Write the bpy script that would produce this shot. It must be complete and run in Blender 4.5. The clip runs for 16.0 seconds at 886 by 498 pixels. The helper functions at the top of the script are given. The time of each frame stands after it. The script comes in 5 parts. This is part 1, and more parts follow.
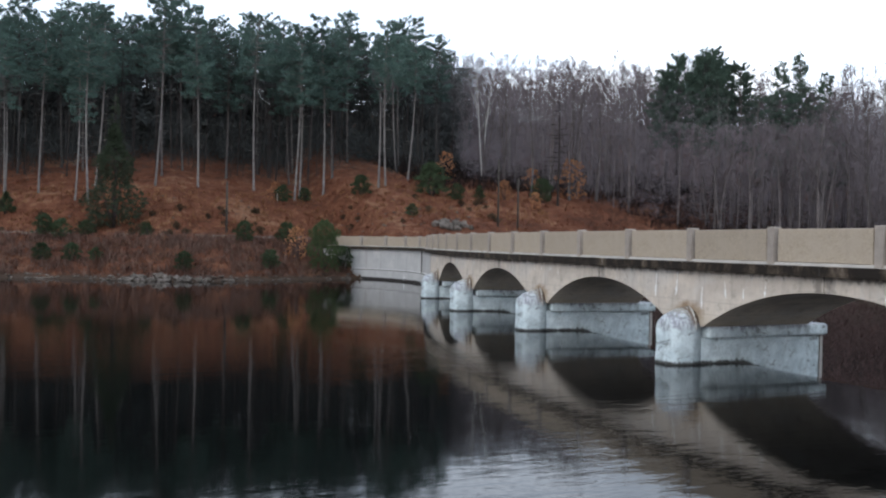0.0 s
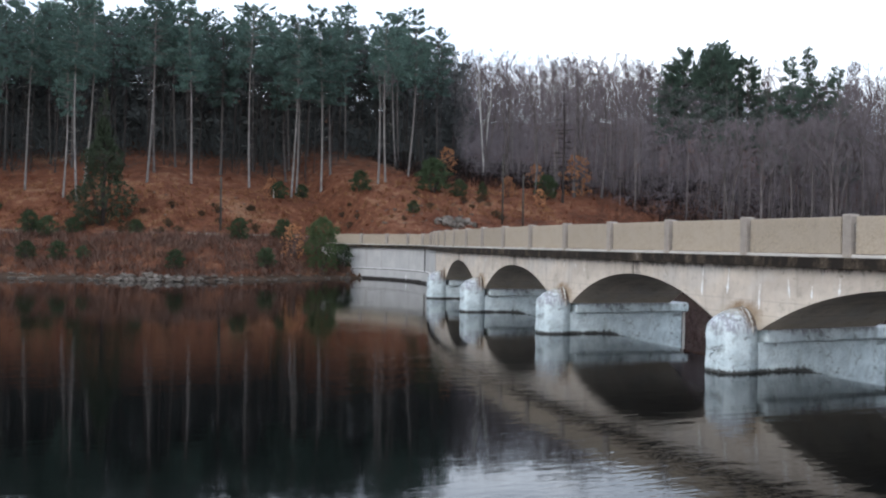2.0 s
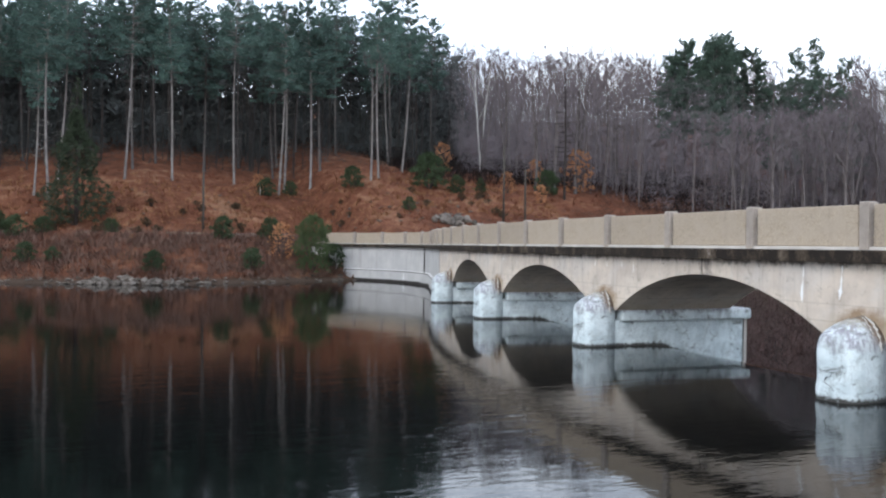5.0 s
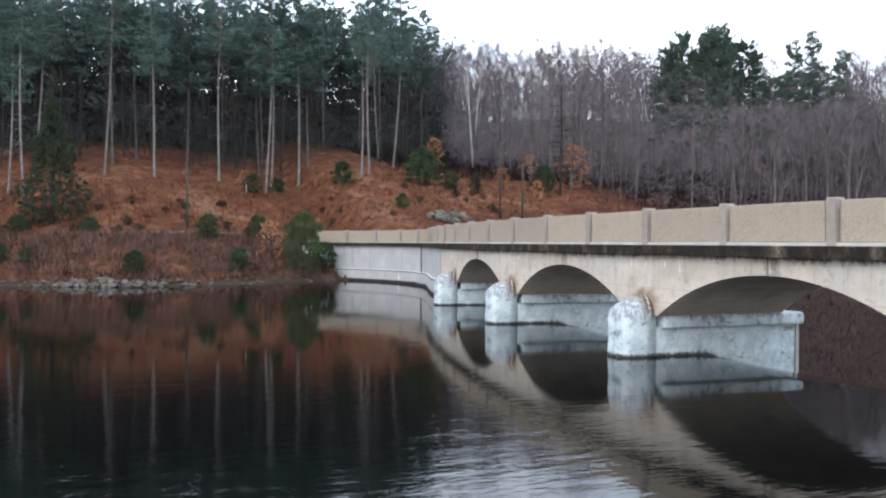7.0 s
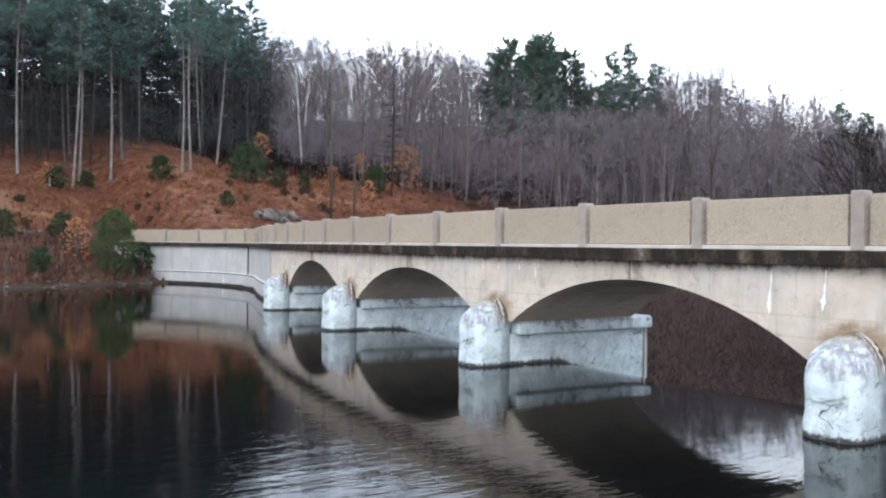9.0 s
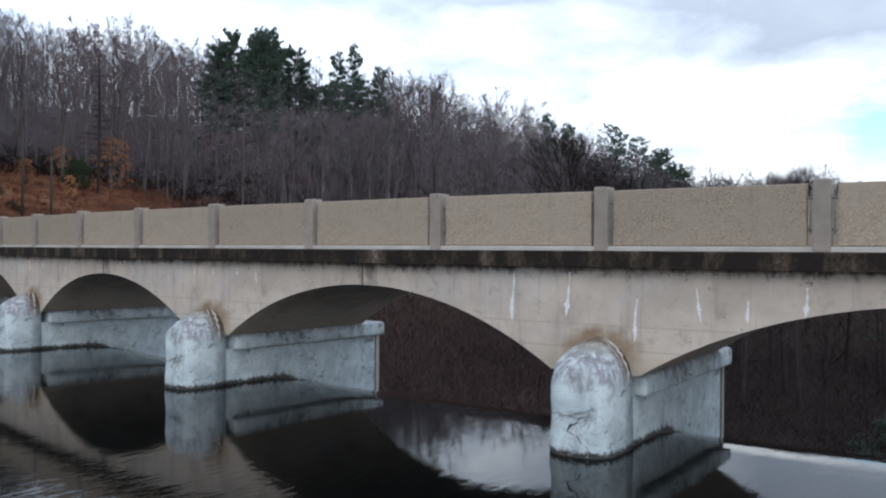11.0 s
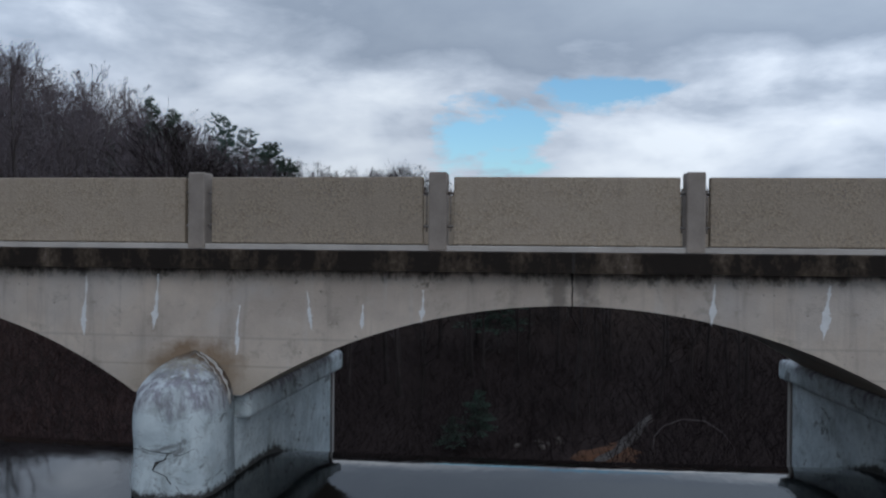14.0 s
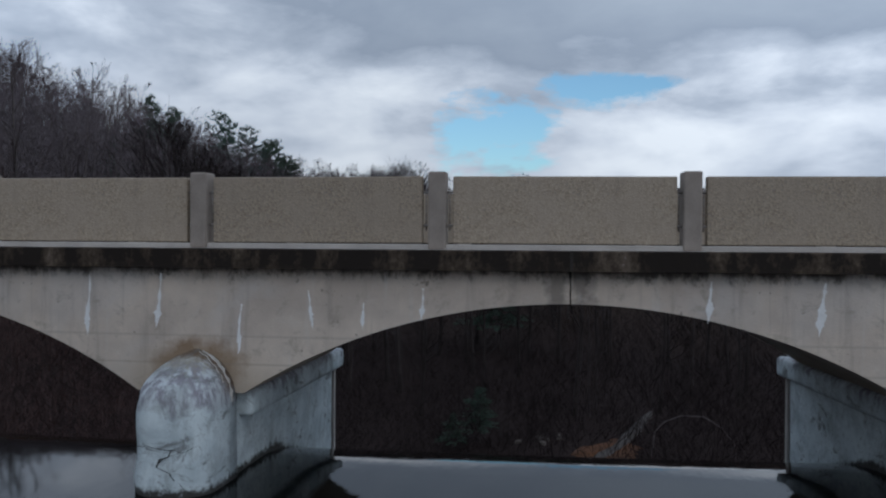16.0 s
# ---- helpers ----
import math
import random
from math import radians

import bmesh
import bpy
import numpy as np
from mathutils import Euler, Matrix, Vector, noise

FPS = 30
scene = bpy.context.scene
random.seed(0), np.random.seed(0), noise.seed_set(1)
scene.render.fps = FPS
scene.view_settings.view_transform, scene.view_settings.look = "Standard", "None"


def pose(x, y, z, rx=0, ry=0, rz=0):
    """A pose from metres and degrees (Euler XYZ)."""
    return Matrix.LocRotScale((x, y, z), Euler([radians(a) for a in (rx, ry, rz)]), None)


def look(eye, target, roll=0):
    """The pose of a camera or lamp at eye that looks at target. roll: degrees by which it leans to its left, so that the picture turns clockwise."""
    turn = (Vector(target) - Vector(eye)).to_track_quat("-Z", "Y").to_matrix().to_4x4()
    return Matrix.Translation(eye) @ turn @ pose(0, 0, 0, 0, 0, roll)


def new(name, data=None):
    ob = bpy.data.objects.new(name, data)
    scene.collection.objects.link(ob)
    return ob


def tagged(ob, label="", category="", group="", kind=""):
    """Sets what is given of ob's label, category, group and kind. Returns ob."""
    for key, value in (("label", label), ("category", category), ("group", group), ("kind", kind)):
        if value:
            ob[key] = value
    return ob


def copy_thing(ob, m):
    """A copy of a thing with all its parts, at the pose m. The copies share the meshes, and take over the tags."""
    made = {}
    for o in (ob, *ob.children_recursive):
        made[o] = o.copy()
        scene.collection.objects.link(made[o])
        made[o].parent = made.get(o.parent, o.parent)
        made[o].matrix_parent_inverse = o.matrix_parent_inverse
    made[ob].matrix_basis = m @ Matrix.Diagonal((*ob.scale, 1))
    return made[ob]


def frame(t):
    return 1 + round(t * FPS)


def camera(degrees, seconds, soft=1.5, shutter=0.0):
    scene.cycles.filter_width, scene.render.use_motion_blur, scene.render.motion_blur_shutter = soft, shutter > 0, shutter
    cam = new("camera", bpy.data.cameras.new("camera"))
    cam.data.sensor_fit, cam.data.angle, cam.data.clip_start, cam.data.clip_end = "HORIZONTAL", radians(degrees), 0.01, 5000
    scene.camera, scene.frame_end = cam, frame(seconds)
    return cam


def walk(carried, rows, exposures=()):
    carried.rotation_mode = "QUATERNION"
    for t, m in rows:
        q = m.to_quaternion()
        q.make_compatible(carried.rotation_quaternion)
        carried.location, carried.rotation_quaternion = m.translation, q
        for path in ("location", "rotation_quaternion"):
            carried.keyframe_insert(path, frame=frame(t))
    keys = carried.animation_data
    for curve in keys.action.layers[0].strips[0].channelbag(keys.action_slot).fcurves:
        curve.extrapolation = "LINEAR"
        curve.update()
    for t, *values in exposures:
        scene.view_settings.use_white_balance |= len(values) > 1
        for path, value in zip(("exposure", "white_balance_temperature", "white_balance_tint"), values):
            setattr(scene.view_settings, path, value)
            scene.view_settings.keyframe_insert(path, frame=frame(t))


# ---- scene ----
cam = camera(55.4, 16.0, 2.2)
EXPOSURES = [(0.0, 0.14, 6620, 10), (1.5, 0.36, 6620, 10), (3.0, 0.42, 6620, 10), (4.0, 0.62, 6620, 10), (6.5, 0.64, 6620, 10), (7.0, 0.77, 6620, 10), (8.0, 0.84, 6620, 10), (9.0, 0.86, 6600, 10), (11.3, -0.35, 6380, 10), (12.5, -0.90, 6210, 10), (14.0, -1.16, 6180, 10), (16.0, -1.23, 6170, 10)]
PATH = [
    (0, (-15.829, -21.242, 3.439), (-15.118, -19.372, 3.426), 1.02),
    (0.5, (-15.686, -20.468, 3.385), (-14.973, -18.599, 3.372), 0.94),
    (1, (-15.552, -19.687, 3.333), (-14.837, -17.819, 3.320), 0.93),
    (1.5, (-15.397, -18.891, 3.275), (-14.681, -17.024, 3.262), 0.96),
    (2, (-15.239, -18.040, 3.202), (-14.521, -16.173, 3.190), 0.93),
    (2.5, (-15.067, -17.165, 3.138), (-14.348, -15.299, 3.127), 0.90),
    (3, (-14.915, -16.313, 3.103), (-14.194, -14.448, 3.091), 0.91),
    (3.5, (-14.767, -15.497, 3.086), (-14.044, -13.633, 3.073), 0.91),
    (4, (-14.612, -14.693, 3.061), (-13.886, -12.829, 3.050), 0.88),
    (6.5, (-14.103, -10.493, 3.057), (-13.327, -8.650, 3.043), 0.29),
    (7, (-14.055, -9.801, 3.063), (-13.277, -7.959, 3.048), 0.32),
    (7.5, (-13.966, -9.211, 3.078), (-13.187, -7.369, 3.062), 0.31),
    (8, (-13.826, -8.676, 3.096), (-12.972, -6.867, 3.082), 0.39),
    (8.5, (-13.651, -8.160, 3.089), (-12.651, -6.428, 3.078), 0.45),
    (9, (-13.497, -7.739, 3.049), (-12.360, -6.094, 3.040), 0.64),
    (11.5, (-11.396, -5.772, 3.041), (-9.709, -4.698, 3.042), 0.43),
    (12, (-10.874, -5.544, 3.037), (-9.111, -4.599, 3.039), 0.68),
    (12.5, (-10.425, -5.386, 3.042), (-8.596, -4.577, 3.048), 0.73),
    (13, (-10.186, -5.313, 3.060), (-8.301, -4.645, 3.063), 0.61),
    (13.5, (-10.137, -5.332, 3.080), (-8.206, -4.809, 3.078), 0.52),
    (14, (-10.155, -5.389, 3.105), (-8.190, -5.013, 3.097), 0.52),
    (14.5, (-10.183, -5.430, 3.117), (-8.215, -5.072, 3.108), 0.50),
    (15, (-10.220, -5.441, 3.115), (-8.253, -5.077, 3.102), 0.42),
    (15.5, (-10.250, -5.438, 3.124), (-8.284, -5.069, 3.109), 0.39),
    (16, (-10.262, -5.428, 3.134), (-8.298, -5.050, 3.118), 0.37),
]
walk(cam, [(t, look(eye, target, roll)) for t, eye, target, roll in PATH], EXPOSURES)


# ---------------------------------------------------------------- sky and sun
def link(nt, a, b):
    nt.links.new(a, b)


def node(nt, kind, props=None, **ins):
    n = nt.nodes.new(kind)
    props = props or {}
    if "operation" in props:
        n.operation = props["operation"]
    if "use_clamp" in props:
        n.use_clamp = props["use_clamp"]
    if "data_type" in props:
        n.data_type, n.blend_type = props["data_type"], props["blend_type"]
    for k, v in ins.items():
        sock = n.inputs[int(k[1:])] if k[0] == "i" and k[1:].isdigit() else n.inputs[k.replace("_", " ")]
        if isinstance(v, bpy.types.NodeSocket):
            link(nt, v, sock)
        else:
            sock.default_value = v
    return n


def maths(nt, op, a, b=0.0, c=0.0, clamp=False):
    return node(nt, "ShaderNodeMath", {"operation": op, "use_clamp": clamp}, i0=a, i1=b, i2=c).outputs[0]


def noise_tex(nt, vec, scale, detail=4.0, rough=0.55, distort=0.0):
    return node(nt, "ShaderNodeTexNoise", None, Vector=vec, Scale=scale, Detail=detail, Roughness=rough, Distortion=distort).outputs[0]


def ramp(nt, fac, *stops):
    n = node(nt, "ShaderNodeValToRGB", None, Fac=fac)
    el = n.color_ramp.elements
    while len(el) < len(stops):
        el.new(0.5)
    for e, (p, c) in zip(el, stops):
        e.position = p
        e.color = (c, c, c, 1) if isinstance(c, (int, float)) else (*c, 1)
    return n.outputs[0]


def mix(nt, fac, a, b, mode="MIX"):
    n = node(nt, "ShaderNodeMix", {"data_type": "RGBA", "blend_type": mode})
    for sock, v in ((n.inputs[0], fac), (n.inputs[6], a), (n.inputs[7], b)):
        if isinstance(v, bpy.types.NodeSocket):
            link(nt, v, sock)
        else:
            sock.default_value = v if isinstance(v, (int, float)) else (*v, 1)[:4]
    return n.outputs[2]


SUN_EL, SUN_AZ = radians(38), radians(235)
world = bpy.data.worlds.new("sky")
scene.world = world
world.use_nodes = True
wt = world.node_tree
wt.nodes.clear()
sky = node(wt, "ShaderNodeTexSky")
sky.sky_type, sky.sun_disc, sky.sun_elevation, sky.sun_rotation = "NISHITA", False, SUN_EL, SUN_AZ
blue = mix(wt, 1.0, sky.outputs[0], (0.19, 0.25, 0.27), "MULTIPLY")
way = node(wt, "ShaderNodeTexCoord").outputs["Generated"]
sep = node(wt, "ShaderNodeSeparateXYZ", None, Vector=way)
dx, dy, dz = sep.outputs
up = maths(wt, "MAXIMUM", dz, 0.0)
deep = maths(wt, "ADD", up, 0.22)
flat = node(wt, "ShaderNodeCombineXYZ", None, X=maths(wt, "DIVIDE", dx, deep), Y=maths(wt, "DIVIDE", dy, deep), Z=0.0).outputs[0]
puff = node(wt, "ShaderNodeMapping", None, Vector=way, Scale=(1.0, 1.0, 2.6)).outputs[0]
big = noise_tex(wt, flat, 0.80, 3.0, 0.5, 0.2)
heap = noise_tex(wt, puff, 5.2, 9.0, 0.56, 0.15)
mass = maths(wt, "ADD", maths(wt, "MULTIPLY", big, 0.45), maths(wt, "MULTIPLY", heap, 0.55))
# grey cloud bases overhead, white heads lower down
lift = maths(wt, "ADD", mass, maths(wt, "MULTIPLY", maths(wt, "SUBTRACT", maths(wt, "MINIMUM", up, 0.3), 0.165), 1.15))
cloud = ramp(wt, lift, (0.34, (1.50, 1.60, 1.70)), (0.44, (1.13, 1.24, 1.39)), (0.51, (0.79, 0.90, 1.06)), (0.60, (0.52, 0.62, 0.77)), (0.80, (0.66, 0.77, 0.91)))
# the overcast is brightest overhead, towards the north and in the broken south
north_glow = maths(wt, "MULTIPLY", maths(wt, "MAXIMUM", maths(wt, "SUBTRACT", dy, 0.45), 0.0), 1.8)
level = maths(wt, "ADD", maths(wt, "ADD", maths(wt, "MULTIPLY", up, 1.5), 0.95), maths(wt, "ADD", north_glow, maths(wt, "MULTIPLY", maths(wt, "MAXIMUM", maths(wt, "SUBTRACT", 0.22, dy), 0.0), 0.6)))
cover = node(wt, "ShaderNodeVectorMath", {"operation": "SCALE"}, Vector=cloud, Scale=level).outputs[0]


def gap(az, el, ra, re):
    wob = maths(wt, "MULTIPLY", maths(wt, "SUBTRACT", noise_tex(wt, puff, 15.0, 9.0, 0.60), 0.5), 4.0)
    a = maths(wt, "DIVIDE", maths(wt, "SUBTRACT", maths(wt, "DIVIDE", dy, maths(wt, "MAXIMUM", dx, 0.05)), az), ra)
    e = maths(wt, "DIVIDE", maths(wt, "SUBTRACT", dz, el), re)
    d = maths(wt, "ADD", maths(wt, "ADD", maths(wt, "MULTIPLY", a, a), maths(wt, "MULTIPLY", e, e)), wob)
    return maths(wt, "MULTIPLY", ramp(wt, d, (0.30, 1.0), (1.0, 0.0)), maths(wt, "GREATER_THAN", dx, 0.3))


gaps = maths(wt, "MAXIMUM", gap(0.140, 0.128, 0.088, 0.050), gap(-0.005, 0.176, 0.085, 0.022))
aloft = mix(wt, gaps, cover, blue)
bg = node(wt, "ShaderNodeBackground", None, Color=aloft, Strength=0.95)
link(wt, bg.outputs[0], node(wt, "ShaderNodeOutputWorld").inputs[0])

sun = new("sun", bpy.data.lights.new("sun", "SUN"))
sun.data.energy, sun.data.angle, sun.data.color = 0.7, radians(25), (1.0, 0.95, 0.88)
sun.matrix_world = look((0, 0, 60), (60 * math.cos(SUN_EL) * 0.87, 60 * math.cos(SUN_EL) * 0.5, 60 - 60 * math.sin(SUN_EL)))


R, CY, P = 105.0, 4.8, 3.2           # the bridge's curve and the spacing of its posts


# ---------------------------------------------------------------- materials
def material(name, rough=0.8, metal=0.0):
    m = bpy.data.materials.new(name)
    m.use_nodes = True
    nt = m.node_tree
    bsdf = nt.nodes["Principled BSDF"]
    bsdf.inputs["Roughness"].default_value, bsdf.inputs["Metallic"].default_value = rough, metal
    if rough > 0.7:
        bsdf.inputs["Specular IOR Level"].default_value = 0.15
    return m, nt, bsdf


def coords(nt, which="Object", scale=(1, 1, 1)):
    tc = node(nt, "ShaderNodeTexCoord").outputs[which] if which != "World" else node(nt, "ShaderNodeNewGeometry").outputs["Position"]
    return node(nt, "ShaderNodeMapping", None, Vector=tc, Scale=scale).outputs[0]


def bump(nt, bsdf, height, strength=0.4, dist=0.02):
    b = node(nt, "ShaderNodeBump", None, Height=height, Strength=strength, Distance=dist)
    link(nt, b.outputs[0], bsdf.inputs["Normal"])


def speckled(name, a, b, scale=3.0, rough=0.85, grain=40.0, bumpy=0.3, dist=0.01, which="Object", jitter=0.0, third=None):
    m, nt, bsdf = material(name, rough)
    v = coords(nt, which)
    n1, n2 = noise_tex(nt, v, scale, 5.0, 0.6), noise_tex(nt, v, grain, 3.0, 0.6)
    f = maths(nt, "ADD", maths(nt, "MULTIPLY", n1, 0.65), maths(nt, "MULTIPLY", n2, 0.35))
    col = mix(nt, ramp(nt, f, (0.36, 0.0), (0.64, 1.0)), a, b)
    if third:
        col = mix(nt, ramp(nt, noise_tex(nt, v, scale * 0.35, 4.0, 0.6), (0.5, 0.0), (0.62, 1.0)), col, third)
    if jitter:
        r = node(nt, "ShaderNodeObjectInfo").outputs["Random"]
        col = mix(nt, 1.0, col, ramp(nt, r, (0.0, 1.0 - jitter), (1.0, 1.0)), "MULTIPLY")
    link(nt, col, bsdf.inputs["Base Color"])
    bump(nt, bsdf, n2, bumpy, dist)
    return m


def fascia_material():
    m, nt, bsdf = material("weathered_concrete", 0.88)
    v = coords(nt)
    x, y, z = node(nt, "ShaderNodeSeparateXYZ", None, Vector=v).outputs
    blot, grain = noise_tex(nt, v, 1.1, 6.0, 0.6), noise_tex(nt, v, 45.0, 3.0, 0.6)
    col = mix(nt, ramp(nt, blot, (0.38, 0.0), (0.60, 1.0)), (0.625, 0.530, 0.442), (0.485, 0.410, 0.345))
    pale = noise_tex(nt, v, 0.55, 5.0, 0.6, 0.5)
    col = mix(nt, ramp(nt, pale, (0.50, 0.0), (0.64, 0.55)), col, (0.56, 0.525, 0.495))
    runs = noise_tex(nt, coords(nt, "Object", (5.0, 5.0, 0.35)), 1.0, 5.0, 0.65)
    col = mix(nt, ramp(nt, runs, (0.56, 0.0), (0.70, 0.36)), col, (0.27, 0.23, 0.195))
    col = mix(nt, ramp(nt, runs, (0.26, 0.35), (0.40, 0.0)), col, (0.62, 0.60, 0.57))
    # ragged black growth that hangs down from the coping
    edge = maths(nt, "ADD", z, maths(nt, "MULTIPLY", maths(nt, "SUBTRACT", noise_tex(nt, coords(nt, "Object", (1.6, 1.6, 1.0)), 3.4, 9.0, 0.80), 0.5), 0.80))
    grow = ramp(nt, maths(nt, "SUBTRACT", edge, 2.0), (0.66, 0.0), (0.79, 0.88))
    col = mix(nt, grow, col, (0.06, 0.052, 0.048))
    grunge = noise_tex(nt, v, 3.2, 9.0, 0.72, 0.3)
    col = mix(nt, ramp(nt, grunge, (0.54, 0.0), (0.66, 0.5)), col, (0.27, 0.23, 0.185))
    pock = noise_tex(nt, v, 7.5, 5.0, 0.6)
    col = mix(nt, ramp(nt, pock, (0.67, 0.0), (0.72, 0.7)), col, (0.13, 0.11, 0.095))
    # water stains under the joints over the crowns
    cx = maths(nt, "ABSOLUTE", maths(nt, "SUBTRACT", maths(nt, "ABSOLUTE", x), 4.74))
    cx = maths(nt, "ADD", cx, maths(nt, "MULTIPLY", maths(nt, "SUBTRACT", noise_tex(nt, v, 4.0, 7.0, 0.7), 0.5), 0.5))
    col = mix(nt, ramp(nt, cx, (0.02, 0.65), (0.17, 0.0)), col, (0.12, 0.105, 0.095))
    col = mix(nt, ramp(nt, grunge, (0.28, 0.3), (0.42, 0.0)), col, (0.64, 0.60, 0.55))
    # rusty seepage round the head of the pier
    hx, hz = maths(nt, "DIVIDE", x, 0.75), maths(nt, "DIVIDE", maths(nt, "SUBTRACT", z, 1.48), 0.42)
    r2 = maths(nt, "ADD", maths(nt, "ADD", maths(nt, "MULTIPLY", hx, hx), maths(nt, "MULTIPLY", hz, hz)), maths(nt, "MULTIPLY", maths(nt, "SUBTRACT", noise_tex(nt, v, 5.0, 6.0, 0.7), 0.5), 1.5))
    col = mix(nt, ramp(nt, r2, (0.25, 0.85), (1.0, 0.0)), col, (0.20, 0.115, 0.055))
    hx2 = maths(nt, "DIVIDE", x, 1.5)
    hz2 = maths(nt, "DIVIDE", maths(nt, "SUBTRACT", z, 1.2), 0.6)
    col = mix(nt, ramp(nt, maths(nt, "ADD", maths(nt, "MULTIPLY", hx2, hx2), maths(nt, "MULTIPLY", hz2, hz2)), (0.2, 0.5), (1.0, 0.0)), col, (0.42, 0.34, 0.25))
    # faint board-marked pour lines
    line = maths(nt, "ABSOLUTE", maths(nt, "SUBTRACT", z, 1.87))
    col = mix(nt, ramp(nt, maths(nt, "ADD", line, maths(nt, "MULTIPLY", blot, 0.02)), (0.010, 0.30), (0.035, 0.0)), col, (0.24, 0.21, 0.18))
    low = maths(nt, "ABSOLUTE", maths(nt, "SUBTRACT", z, 1.50))
    col = mix(nt, ramp(nt, maths(nt, "ADD", low, maths(nt, "MULTIPLY", blot, 0.03)), (0.012, 0.4), (0.035, 0.0)), col, (0.26, 0.22, 0.18))
    link(nt, col, bsdf.inputs["Base Color"])
    bump(nt, bsdf, maths(nt, "ADD", grain, maths(nt, "MULTIPLY", blot, 1.5)), 0.35, 0.012)
    return m


def coping_material():
    m, nt, bsdf = material("stained_coping", 0.8)
    v = coords(nt, "World")
    n1 = noise_tex(nt, coords(nt, "World", (1.0, 1.0, 0.4)), 1.7, 6.0, 0.7)
    n2 = noise_tex(nt, v, 14.0, 4.0, 0.65)
    f = maths(nt, "ADD", maths(nt, "MULTIPLY", n1, 0.8), maths(nt, "MULTIPLY", n2, 0.2))
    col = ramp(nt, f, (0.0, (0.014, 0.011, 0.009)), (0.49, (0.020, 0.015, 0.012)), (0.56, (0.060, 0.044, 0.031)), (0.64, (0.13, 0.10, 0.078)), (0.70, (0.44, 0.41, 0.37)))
    # faces that point up blend to a paler concrete colour, broken by noise
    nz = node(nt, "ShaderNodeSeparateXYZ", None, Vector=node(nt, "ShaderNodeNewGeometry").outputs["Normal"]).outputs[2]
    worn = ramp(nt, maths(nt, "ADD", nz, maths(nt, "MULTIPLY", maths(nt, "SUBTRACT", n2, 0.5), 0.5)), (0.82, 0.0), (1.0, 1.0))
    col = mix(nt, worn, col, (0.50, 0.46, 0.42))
    link(nt, col, bsdf.inputs["Base Color"])
    bump(nt, bsdf, n2, 0.4, 0.01)
    return m


def aggregate_material():
    m, nt, bsdf = material("exposed_aggregate", 0.85)
    v = coords(nt)
    vo = node(nt, "ShaderNodeTexVoronoi", None, Vector=v, Scale=46.0)
    stone = ramp(nt, node(nt, "ShaderNodeSeparateColor", None, Color=vo.outputs["Color"]).outputs[0], (0.0, (0.205, 0.155, 0.108)), (0.4, (0.345, 0.277, 0.203)), (0.8, (0.47, 0.385, 0.285)), (1.0, (0.21, 0.175, 0.15)))
    blot = noise_tex(nt, v, 1.6, 5.0, 0.6)
    col = mix(nt, ramp(nt, blot, (0.34, 0.25), (0.60, 0.85)), stone, (0.380, 0.311, 0.243))
    runs = noise_tex(nt, coords(nt, "Object", (7.0, 7.0, 0.5)), 1.0, 4.0, 0.6)
    col = mix(nt, ramp(nt, runs, (0.56, 0.0), (0.72, 0.22)), col, (0.19, 0.16, 0.125))
    r = node(nt, "ShaderNodeObjectInfo").outputs["Random"]
    col = mix(nt, 1.0, col, ramp(nt, r, (0.0, 0.86), (1.0, 1.0)), "MULTIPLY")
    link(nt, col, bsdf.inputs["Base Color"])
    bump(nt, bsdf, vo.outputs["Distance"], 0.5, 0.008)
    return m


